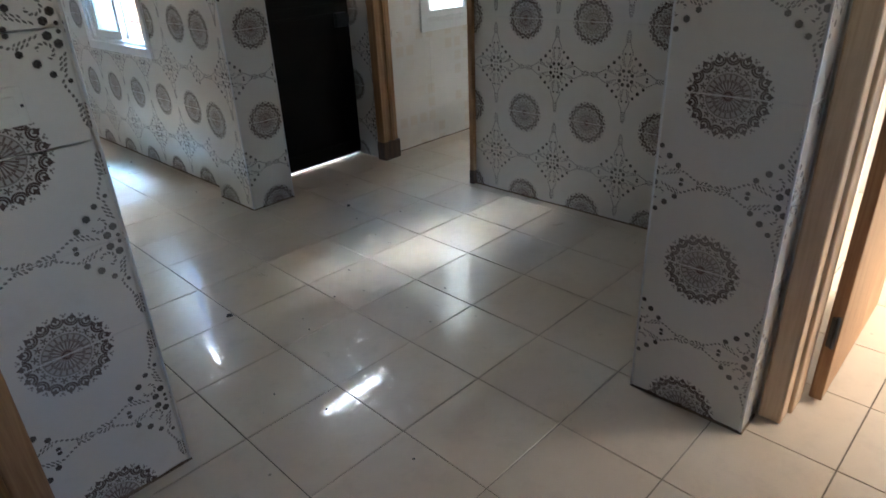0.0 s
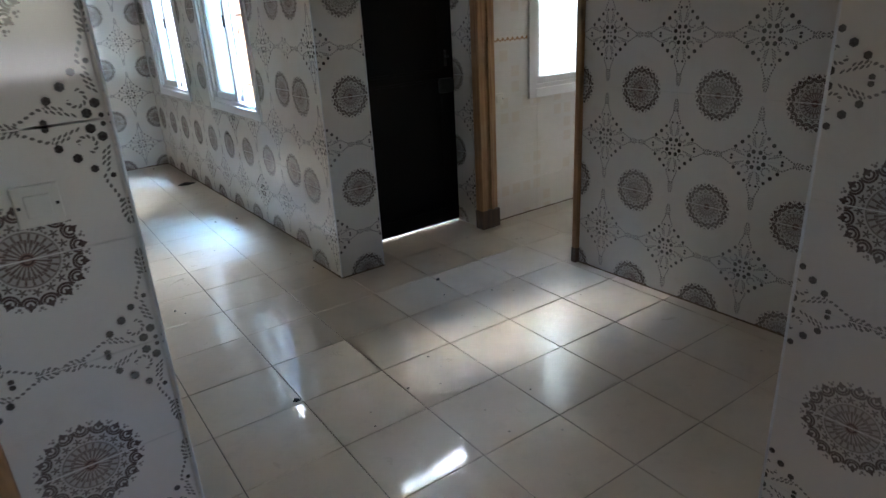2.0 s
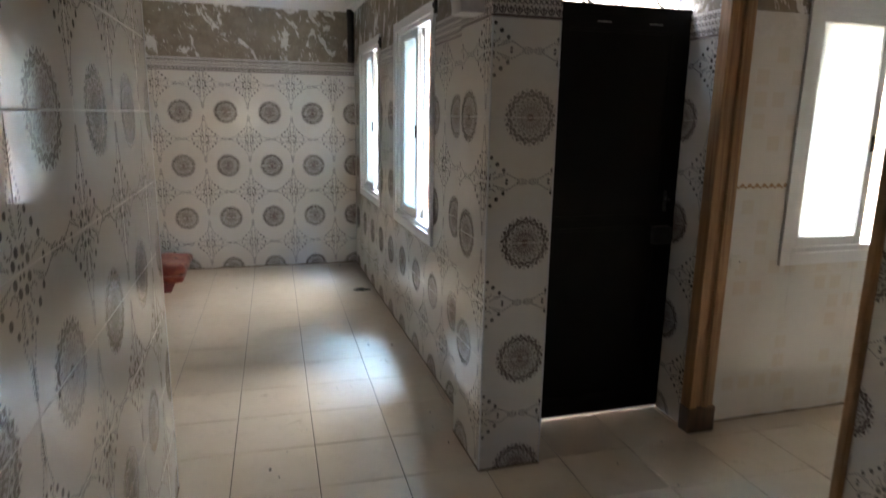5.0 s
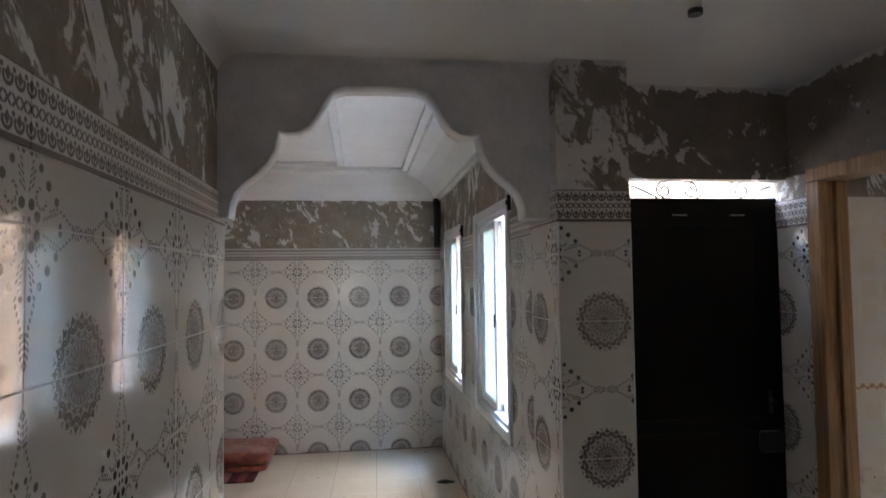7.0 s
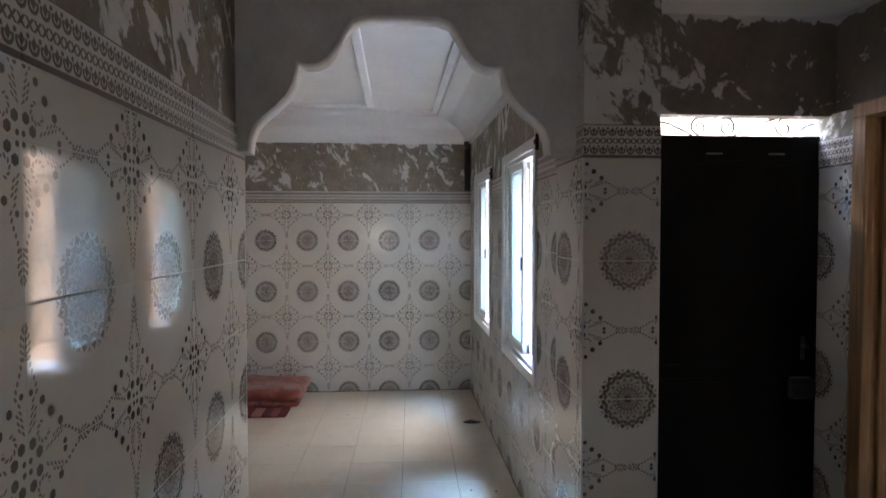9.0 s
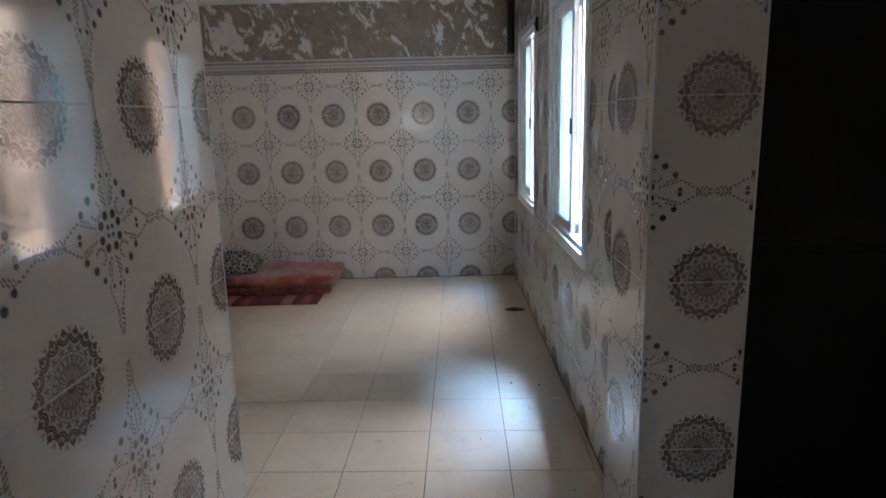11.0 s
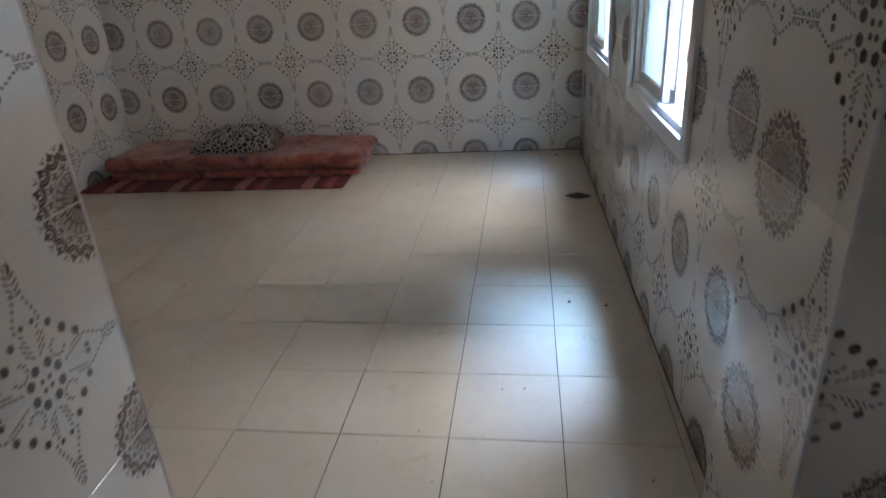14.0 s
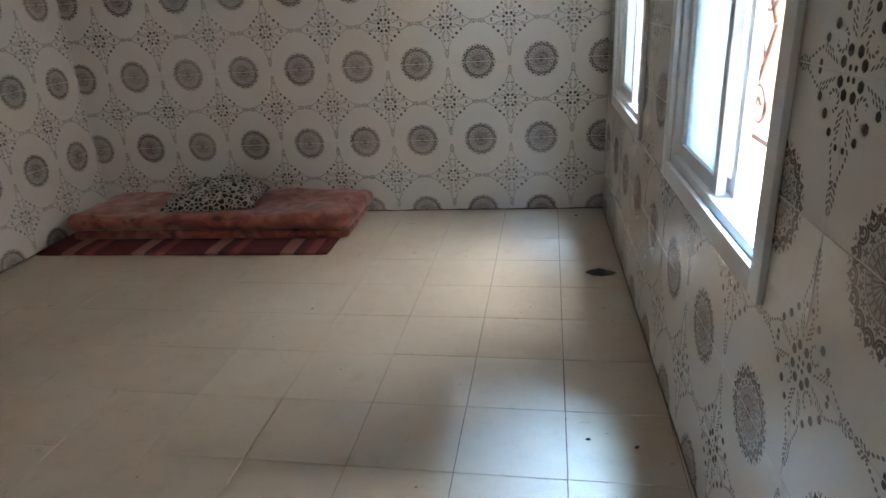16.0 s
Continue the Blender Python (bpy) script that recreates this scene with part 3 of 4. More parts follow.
def tile_wall(parent, axis, plane, facing, a0, a1, phase, z0=0.004, z1=BAND_HIGH, holes=(), mat=None, band=True, name="tile"):
    """Lays printed tiles of 0.40 x 0.25 m, and the border course over them, on one side of a wall; phase: a wheel's centre."""
    normal = Vector((facing, 0, 0) if axis == "x" else (0, facing, 0))
    along = Vector((0, 0, 1)).cross(normal)
    sign = 1 if (along.y if axis == "x" else along.x) > 0 else -1
    rows = [(k * 0.25, (k + 1) * 0.25) for k in range(7)] + [(1.75, BAND_LOW)]
    rows = [(p, q, mat or TILE, 0) for p, q in rows] + ([(BAND_LOW, BAND_HIGH, BAND, 1)] if band else [])
    first = math.floor((a0 - phase) / 0.4) - 1
    count = int((a1 - a0) / 0.4) + 4
    for r0, r1, material, is_band in rows:
        for k in range(first, first + count):
            c = phase + k * 0.4
            t0, t1 = max(c - 0.2 + JOINT, a0), min(c + 0.2 - JOINT, a1)
            b0, b1 = max(r0 + JOINT, z0), min(r1 - JOINT, z1)
            if t1 - t0 < 0.006 or b1 - b0 < 0.006:
                continue
            rects = [(t0, t1, b0, b1)]
            for hole in holes:
                rects = minus(rects, hole)
            if not rects:
                continue
            local = []
            for q in rects:
                lo, hi = (q[0] - c, q[1] - c) if sign > 0 else (c - q[1], c - q[0])
                local.append((round(lo, 4), round(hi, 4), round(q[2] - r0, 4), round(q[3] - r0, 4), round(lo, 4), round(q[2] - r0 if is_band else q[2] - math.floor(r0 / 0.5 + 1e-6) * 0.5, 4)))
            key = (tuple(local), material.name)
            if key not in SHARED:
                SHARED[key] = piece_mesh("wall_tile", local, material, RECESS + 0.004 * is_band)
            ob = new("border_tile" if is_band else name, SHARED[key])
            ob.parent = parent
            lift = plane + facing * 0.004 * is_band + facing * random.uniform(-0.0004, 0.0004)
            origin = Vector((lift, c, r0)) if axis == "x" else Vector((c, lift, r0))
            m = Matrix((along, (0, 0, 1), normal)).transposed().to_4x4()
            tilt = Euler((random.uniform(-0.0009, 0.0009), random.uniform(-0.0009, 0.0009), 0)).to_matrix().to_4x4()
            ob.matrix_local = Matrix.Translation(origin) @ m @ tilt


# ---- large structure ----
CEIL = 2.48
ground = finish("ground", box(-60, 60, -60, 60, -0.5, -0.06), PAVING)
tagged(ground, "pale concrete yard outside the house", "ground", kind="structure")
floor = finish("floor", box(-2.0, 5.0, -1.3, 3.9, -0.06, -0.004), FLOOR_GROUT)
add = box(-2.0, 2.0, 3.9, 7.7, -0.06, -0.004)
floor_2 = finish("floor_2", add, FLOOR_GROUT)
for ob in (floor, floor_2):
    tagged(ob, "cream glazed floor tiles with dark dirty joints", "floor", kind="structure")

P = RECESS
W1, W2, W3 = (6.18, 7.08, 0.82, 2.05), (4.60, 5.53, 0.82, 2.05), (3.47, 4.37, 0.86, 2.03)
wall_back = wall("wall_back", "y", 7.513 + P, 7.72, -1.95, 2.12, 2.9)
wall_windows = wall("wall_windows", "x", 1.915 + P, 2.115, 3.80, 7.513 + P, 2.9, (W1, W2))
wall_far_left = wall("wall_far_left", "x", -1.74 - P, -1.95, 3.45, 7.513 + P, 2.9)
wall_far_near = wall("wall_far_near", "y", 3.65 - P, 3.52, -1.74, 0.45, 2.9)
wall_left = wall("wall_left", "x", 0.604 - P, 0.45, 1.844 + P, 3.65 - P, CEIL)
wall_pier = wall("wall_pier", "y", 1.844 + P, 2.0, -1.95, 0.604 - P, CEIL, ((-0.62, 0.18, -0.1, 2.08), (0.45, 0.7, -0.1, 3)))
pier_end = wall("wall_pier_end", "y", 1.844 + P, 1.846 + P, 0.45, 0.604 - P, CEIL)
wall_column = wall("wall_column", "x", 1.83 + P, 2.112 - P, 3.45 + P, 3.80, 2.9, upper=FLAKED)
wall_over_door = wall("wall_over_door", "y", 3.73, 3.815, 2.10, 3.10, CEIL, low=2.077, upper=BARE)
wall_door_side = wall("wall_door_side", "x", 2.955 + P, 3.10, 3.58, 3.92, 2.085)
wall_right = wall("wall_right", "x", 2.97 + P, 3.09, 1.0, 2.70, CEIL, upper=BARE)
wall_over_side = wall("wall_over_side", "x", 2.97 + P, 3.09, 2.70, 3.73, CEIL, low=2.10, upper=BARE)
wall_side_north = wall("wall_side_north", "y", 3.58 + P, 3.92, 3.10, 5.0, CEIL, (W3,))
wall_side_east = wall("wall_side_east", "x", 4.9, 5.1, 0.85, 3.58 + P, CEIL)
wall_hall_south = wall("wall_hall_south", "y", 1.0, 0.86, 2.06, 5.0, CEIL)
wall_end = wall("wall_end", "x", 1.77 + P, 2.06, 0.642 + P, 1.0, CEIL)
wall_room_door = wall("wall_room_door", "x", 1.91, 2.06, -1.3, 0.642 + P, CEIL, ((-0.30, 0.60, -0.1, 2.08),))
wall_south = wall("wall_south", "y", -1.15, -1.3, -1.95, 4.3, CEIL, ((2.9, 3.9, 0.9, 2.1), (0.5, 1.0, 1.15, 1.65)))
wall_west = wall("wall_west", "x", -1.80, -1.95, -1.3, 3.45, CEIL, ((0.15, 0.75, 1.10, 1.85),))
wall_room_east = wall("wall_room_east", "x", 4.15, 4.3, -1.3, 0.86, CEIL)
ceiling = finish("ceiling", box(-1.95, 5.1, -1.3, 3.55, CEIL, CEIL + 0.15), CEILING)
ceiling_2 = tagged(finish("ceiling_side", box(2.11, 5.1, 3.55, 3.95, CEIL + 0.001, CEIL + 0.15), CEILING), kind="structure", category="ceiling")
tagged(ceiling, kind="structure", category="ceiling")
add = box(-1.95, 2.12, 3.5, 7.72, 2.72, 2.9)
ceiling_far = tagged(finish("ceiling_far", add, WHITE), kind="structure", category="ceiling")


# ---- arch ----
def arch():
    """The lobed plaster arch between the hall and the far room."""
    half = [(0.545, 1.885), (0.540, 1.93), (0.525, 1.97), (0.49, 2.005), (0.45, 2.035), (0.41, 2.075), (0.385, 2.12), (0.372, 2.19),
            (0.34, 2.182), (0.30, 2.185), (0.265, 2.205), (0.235, 2.245), (0.205, 2.30), (0.175, 2.338), (0.13, 2.352), (0.0, 2.355)]
    cx = 1.187
    half = [(a, 1.683 + (z - 1.683) * 1.036) for a, z in half]
    outline = [(cx - a, z) for a, z in half] + [(cx + a, z) for a, z in half[-2::-1]]
    bm = bmesh.new()
    y0, y1, lip = 3.53, 3.65, 0.025
    top = 2.9
    left, right = 0.597, 1.837
    front, back = [], []
    for ring, y in ((front, y0), (back, y1)):
        for x, z in outline:
            ring.append((bm.verts.new((x, y, z)), bm.verts.new((x, y, top))))
    for ring, flip in ((front, 1), (back, 0)):
        y = y0 if flip else y1
        for p, q in zip(ring, ring[1:]):
            f = (p[0], q[0], q[1], p[1])
            bm.faces.new(f if flip else f[::-1])
        for edge, x in ((ring[0], left), (ring[-1], right)):
            v0, v1 = bm.verts.new((x, y, outline[0][1])), bm.verts.new((x, y, top))
            f = (v0, edge[0], edge[1], v1)
            bm.faces.new(f if (flip == (x == left)) else f[::-1])
    for p, q, r, s in zip(front, front[1:], back, back[1:]):
        f = bm.faces.new((p[0], r[0], s[0], q[0]))
        f.material_index = 1
        f.smooth = True
    for x, ring in ((left, 0), (right, -1)):
        add_box(bm, min(x, outline[ring][0]), max(x, outline[ring][0]), y0 + 0.001, y1 - 0.001, outline[0][1] - 0.004, outline[0][1] + 0.004, 1)
    ob = finish("wall_arch", bm, [ARCH, WHITE])
    return tagged(ob, kind="structure", category="arch")


arch()


# ---- openings ----
def wood_frame(name, label, posts, wood=WOOD):
    """A wooden door lining: a part for each post or head."""
    ob = thing(name, label, "door frame", kind="structure")
    for kind, b in posts:
        part(kind, box(*b, bevel=0.006), wood, ob)
    return ob


wood_frame("door_frame_side", "pine door frame, worn and stained near the floor", [
    ("post", (2.930, 2.972, 3.505, 3.578, 0.0, 2.04)), ("post", (2.972, 3.075, 3.520, 3.578, 0.0, 2.04)), ("stop", (3.005, 3.035, 3.503, 3.5205, 0.0, 2.04)),
    ("post", (2.945, 3.10, 2.702, 2.735, 0.0, 2.04)), ("head", (2.930, 3.075, 2.735, 3.578, 2.04, 2.098))])
for b in ((2.928, 3.077, 3.501, 3.580, 0.0, 0.13), (2.943, 3.102, 2.701, 2.737, 0.0, 0.09)):
    tagged(finish("door_frame_foot", box(*b, bevel=0.004), WET_WOOD), "dark water-stained foot of the pine door frame", "door frame", kind="structure")
wood_frame("door_frame_room", "pale pine door frame with knots", [
    ("post", (1.885, 1.955, 0.565, 0.632, 0.0, 2.05)), ("post", (1.955, 2.062, 0.553, 0.605, 0.0, 2.05)),
    ("post", (1.90, 2.062, -0.30, -0.25, 0.0, 2.05)), ("head", (1.89, 2.062, -0.25, 0.553, 2.03, 2.079))], PALE_WOOD)
wood_frame("door_frame_pier", "dark pine door frame", [
    ("post", (0.175, 0.255, 1.815, 1.842, 0.0, 2.08)), ("post", (0.13, 0.179, 1.83, 2.0, 0.0, 2.03)), ("post", (-0.62, -0.57, 1.815, 2.0, 0.0, 2.03)), ("head", (-0.57, 0.13, 1.82, 2.0, 2.03, 2.079))])

steel_door = thing("metal_door", "closed dark brown painted steel entrance door with a gap of light below", "door", kind="structure")
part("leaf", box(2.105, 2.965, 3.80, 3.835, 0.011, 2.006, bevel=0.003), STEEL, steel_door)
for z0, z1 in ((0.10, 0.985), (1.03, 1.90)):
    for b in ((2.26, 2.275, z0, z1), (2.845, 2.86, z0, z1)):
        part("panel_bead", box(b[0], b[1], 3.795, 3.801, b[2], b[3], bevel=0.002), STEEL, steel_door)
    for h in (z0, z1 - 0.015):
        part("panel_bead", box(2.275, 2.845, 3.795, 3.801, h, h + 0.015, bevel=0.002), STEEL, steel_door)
lock = part("lock_box", box(2.83, 2.925, 3.765, 3.80, 0.895, 0.985, bevel=0.006), BLACK, steel_door)
part("keeper", box(2.905, 2.94, 3.77, 3.80, 0.91, 0.97, bevel=0.004), BLACK, lock)
bolt = part("bolt", add_tube(bmesh.new(), [(2.885, 3.785, 1.06), (2.885, 3.785, 1.16)], 0.008), BLACK, steel_door, smooth=True)
part("bolt_knob", add_tube(bmesh.new(), [(2.885, 3.785, 1.12), (2.885, 3.75, 1.12)], 0.007), BLACK, bolt, smooth=True)
for x in (2.46, 2.73):
    part("vent_slot", box(x, x + 0.07, 3.797, 3.801, 1.927, 1.932), GALVANISED, steel_door, "narrow pale slot near the top")


def spiral(cx, cz, r0, r1, a0, turns, y, steps=26):
    out = []
    for i in range(steps + 1):
        k = i / steps
        a, r = a0 + turns * 2 * math.pi * k, r0 + (r1 - r0) * k
        out.append((cx + r * math.cos(a), y, cz + r * math.sin(a)))
    return out


transom = thing("transom_grille", "thin scrolled iron grille over the steel door", "grille", kind="structure")
for cx, a0, turns in ((2.43, 1.2, 1.3), (2.55, 2.2, -1.3), (2.80, 1.2, 1.3)):
    part("scroll", add_tube(bmesh.new(), spiral(cx, 2.040, 0.040, 0.012, a0, turns, 3.81), 0.005, 6), BLACK, transom, smooth=True)
for p, q in (((2.20, 2.074), (2.40, 2.008)), ((2.58, 2.006), (2.76, 2.076)), ((2.85, 2.01), (2.935, 2.06))):
    part("bar", add_tube(bmesh.new(), [(p[0], 3.81, p[1]), ((p[0] + q[0]) / 2, 3.81, (p[1] + q[1]) / 2 + 0.012), (q[0], 3.81, q[1])], 0.005, 6), BLACK, transom, smooth=True)

room_door = thing("room_door", "open pine door leaf hung on black hinges", "door", kind="structure")
leaf = part("leaf", box(2.068, 2.85, 0.50, 0.538, 0.012, 2.02, bevel=0.003), WOOD, room_door)
for z in (0.22, 1.02, 1.80):
    hinge = part("hinge", box(2.052, 2.069, 0.517, 0.528, z, z + 0.10, bevel=0.002), BLACK, room_door, "black steel butt hinge")
    part("pin", add_tube(bmesh.new(), [(2.060, 0.512, z - 0.004), (2.060, 0.512, z + 0.104)], 0.007), BLACK, hinge, smooth=True)


def window(name, axis, plane, inner, a0, a1, z0, z1, open_low, glass):
    """A white aluminium sliding window: trim, frame, a frosted sash shut and its twin slid behind it."""
    ob = thing(name, "white aluminium sliding window, one half open, frosted pane", "window", kind="structure")

    def slab(kind, p0, p1, q0, q1, h0, h1, mat, parent=None, bevel=0.002):
        lo, hi = plane + inner * min(p0, p1), plane + inner * max(p0, p1)
        lo, hi = min(lo, hi), max(lo, hi)
        b = (lo, hi, q0, q1, h0, h1) if axis == "x" else (q0, q1, lo, hi, h0, h1)
        return part(kind, box(*b, bevel=bevel), mat, parent or ob)

    t = 0.055
    for q0, q1, h0, h1 in ((a0 - t, a0 + 0.004, z0 - t, z1 + t), (a1 - 0.004, a1 + t, z0 - t, z1 + t), (a0 + 0.004, a1 - 0.004, z0 - t, z0 + 0.004), (a0 + 0.004, a1 - 0.004, z1 - 0.004, z1 + t)):
        slab("trim", 0.001, 0.016, q0, q1, h0, h1, ALU)
    f = 0.03
    for q0, q1, h0, h1 in ((a0, a0 + f, z0, z1), (a1 - f, a1, z0, z1), (a0 + f, a1 - f, z0, z0 + f), (a0 + f, a1 - f, z1 - f, z1)):
        slab("frame", -0.09, -0.002, q0, q1, h0, h1, ALU)
    mid = (a0 + a1) / 2
    shut = (mid - 0.03, a1 - f) if open_low else (a0 + f, mid + 0.03)
    for depth, shift in ((-0.035, 0.0), (-0.072, -0.035 if open_low else 0.035)):
        s0, s1 = shut[0] + shift, shut[1] + shift
        s0, s1 = max(s0, a0 + f), min(s1, a1 - f)
        sash = slab("sash", depth - 0.012, depth + 0.014, s0, s0 + 0.04, z0 + f, z1 - f, ALU)
        slab("stile", depth - 0.012, depth + 0.014, s1 - 0.04, s1, z0 + f, z1 - f, ALU, sash)
        slab("rail", depth - 0.012, depth + 0.014, s0 + 0.04, s1 - 0.04, z0 + f, z0 + f + 0.045, ALU, sash)
        slab("rail", depth - 0.012, depth + 0.014, s0 + 0.04, s1 - 0.04, z1 - f - 0.04, z1 - f, ALU, sash)
        if depth > -0.05:
            latch_at = s0 + 0.012 if open_low else s1 - 0.028
            slab("latch", depth + 0.014, depth + 0.024, latch_at, latch_at + 0.016, 1.36, 1.44, BLACK, sash)
        slab("pane", depth - 0.002, depth + 0.002, s0 + 0.04, s1 - 0.04, z0 + f + 0.045, z1 - f - 0.04, glass, sash, 0)
    return ob


window("window_1", "x", 1.915, -1, W1[0], W1[1], W1[2], W1[3], True, FROST)
window("window_2", "x", 1.915, -1, W2[0], W2[1], W2[2], W2[3], True, FROST)
window("window_3", "y", 3.58, -1, W3[0], W3[1], W3[2], W3[3], False, MILKY)


def window_grille(y0, y1, z0, z1, x):
    ob = thing("window_grille", "rusty wrought-iron window grille with scrolls", "grille", "window grilles")
    for z in (z0 + 0.12, (z0 + z1) / 2, z1 - 0.12):
        part("rail", box(x - 0.006, x + 0.006, y0, y1, z - 0.008, z + 0.008), IRON, ob)
    k = 0
    for c in (y0 + 0.16, (y0 + y1) / 2, y1 - 0.16):
        for z in (z0 + 0.28, z0 + 0.62, z0 + 0.93):
            turn = 1 if k % 2 else -1
            k += 1
            for s in (1, -1):
                arm = [(x, p[0], p[2]) for p in spiral(c + 0.035 * s, z + 0.07 * s, 0.075, 0.016, 1.57 * s + 1.57, 1.45 * turn * s, 0.0, 30)]
                part("scroll", add_tube(bmesh.new(), arm, 0.006, 6), IRON, ob, smooth=True)
            part("stem", add_tube(bmesh.new(), [(x, c - 0.09 * turn, z - 0.17), (x, c + 0.02, z - 0.03), (x, c + 0.04 * turn, z + 0.06), (x, c + 0.10 * turn, z + 0.17)], 0.006, 6), IRON, ob, smooth=True)
    return ob


window_grille(W2[0] - 0.02, W2[1] + 0.02, W2[2], W2[3], 2.125)
window_grille(W1[0] - 0.02, W1[1] + 0.02, W1[2], W1[3], 2.125)

# ---- yard ----
house = thing("facing_house", "sunlit house of ochre render and brick across the yard", "house")
part("wall", box(4.6, 4.9, 3.95, 16, -0.06, 3.2), BRICK, house, "brickwork with pale joints")
part("end_wall", box(1.5, 4.6, 11.0, 11.3, -0.06, 3.2), OUTER, house)

# unseen wall, added only to block the sun from the opening in wall_west
sun_screen = thing("sun_screen_wall", "tall plain rendered wall added out of view to keep sun from the west opening", "wall")
part("wall", box(-2.9, -2.7, -3.0, 6.0, -0.06, 4.4), OUTER, sun_screen)

# ---- small fittings of the structure ----
def corner_trim(x, y, z1=BAND_LOW):
    ob = finish("corner_trim", add_tube(bmesh.new(), [(x, y, 0.004), (x, y, z1)], 0.0042, 8), TRIM, smooth=True)
    tagged(ob, "white plastic corner strip between tiles", "trim", kind="structure")


for x, y in ((0.602, 1.846), (1.772, 0.644), (1.772, 1.004), (1.832, 3.452), (2.110, 3.452), (0.602, 3.648), (2.957, 3.582)):
    corner_trim(x, y)


def cove(name, axis, a0, a1, wall_at, away, z, r, mat):
    """A concave moulding between a wall and a ceiling: axis is the way it runs."""
    bm = bmesh.new()
    prof = [(0.0, z + 0.01)] + [(r - r * math.cos(k / 6 * math.pi / 2), z - r + r * math.sin(k / 6 * math.pi / 2)) for k in range(7)] + [(r, z + 0.01)]
    rings = []
    for a in (a0, a1):
        rings.append([bm.verts.new((a, wall_at + away * d, h) if axis == "x" else (wall_at + away * d, a, h)) for d, h in prof])
    for i in range(len(prof)):
        j = (i + 1) % len(prof)
        bm.faces.new((rings[0][i], rings[0][j], rings[1][j], rings[1][i]))
    bm.faces.new(rings[0])
    bm.faces.new(rings[1][::-1])
    bmesh.ops.recalc_face_normals(bm, faces=bm.faces)
    return tagged(finish(name, bm, mat, smooth=False), kind="structure", category="trim")


cove("trim_cove", "x", 0.597, 1.837, 3.53, -1, CEIL, 0.03, ARCH)
cove("trim_cove", "y", 1.85, 3.53, 0.597, 1, CEIL, 0.09, CEILING)


def cornice(axis, a0, a1, wall_at, away):
    bm = bmesh.new()
    prof = [(0.0, 2.80), (0.0, 2.455), (0.03, 2.455), (0.04, 2.475), (0.075, 2.475), (0.10, 2.52), (0.16, 2.585), (0.25, 2.635), (0.36, 2.665), (0.37, 2.69), (0.42, 2.69), (0.42, 2.80)]
    rings = [[bm.verts.new((a, wall_at + away * d, h) if axis == "x" else (wall_at + away * d, a, h)) for d, h in prof] for a in (a0, a1)]
    for i in range(len(prof) - 1):
        bm.faces.new((rings[0][i], rings[0][i + 1], rings[1][i + 1], rings[1][i]))
    bmesh.ops.recalc_face_normals(bm, faces=bm.faces)
    return tagged(finish("trim_cornice", bm, WHITE), kind="structure", category="trim")


cornice("x", -1.75, 1.92, 7.52, -1)
cornice("y", 3.64, 7.53, 1.922, -1)
cornice("y", 3.64, 7.53, -1.747, 1)
cornice("x", -1.75, 1.92, 3.643, 1)


def ceiling_strip(x0, x1, y0, y1):
    ob = finish("trim_ceiling", box(x0, x1, y0, y1, 2.695, 2.73, bevel=0.008), WHITE)
    tagged(ob, kind="structure", category="trim")


for b in ((0.91, 0.97, 4.3, 6.93), (-0.78, 0.91, 6.87, 6.93), (-0.78, -0.72, 4.3, 6.87), (-0.72, 0.91, 4.3, 4.36)):
    ceiling_strip(*b)


def dirt_line(x0, x1, y0, y1):
    """An uneven bead of dirt along the foot of a wall."""
    bm = bmesh.new()
    long_x = x1 - x0 > y1 - y0
    a0, a1 = (x0, x1) if long_x else (y0, y1)
    mid, half = ((y0 + y1) / 2, (y1 - y0) / 2) if long_x else ((x0 + x1) / 2, (x1 - x0) / 2)
    count = max(4, int((a1 - a0) / 0.03))
    rings = []
    for i in range(count + 1):
        a = a0 + (a1 - a0) * i / count
        k = 1.0 + 0.9 * noise.noise(Vector((a * 9, mid, 1.0))) + 0.5 * noise.noise(Vector((a * 31, mid, 2.0)))
        w, h = half * (0.9 + 0.45 * max(k, 0.2)), 0.003 + 0.0045 * max(k, 0.0)
        rings.append([bm.verts.new((a, mid + d, z) if long_x else (mid + d, a, z)) for d, z in ((-w, -0.003), (-w * 0.6, h * 0.55), (0, h), (w * 0.6, h * 0.55), (w, -0.003))])
    for p, q in zip(rings, rings[1:]):
        for k in range(4):
            bm.faces.new((p[k], q[k], q[k + 1], p[k + 1]))
        bm.faces.new((p[4], q[4], q[0], p[0]))
    bm.faces.new(rings[0])
    bm.faces.new(rings[-1][::-1])
    bmesh.ops.recalc_face_normals(bm, faces=bm.faces)
    tagged(finish("baseboard_joint", bm, DIRT), "dark dirty joint where tiles meet", "joint", kind="structure")


for b in ((-1.74, 1.915, 7.508, 7.514), (1.911, 1.918, 3.81, 7.508), (1.826, 1.833, 3.45, 3.82), (1.83, 2.112, 3.446, 3.452), (0.603, 0.608, 1.84, 3.65), (0.25, 0.603, 1.840, 1.846), (1.766, 1.773, 0.642, 1.006),
          (2.966, 2.973, 1.0, 2.70), (-1.742, -1.736, 3.65, 7.508), (3.10, 4.9, 3.576, 3.583), (1.766, 1.885, 0.637, 0.643)):
    dirt_line(*b)


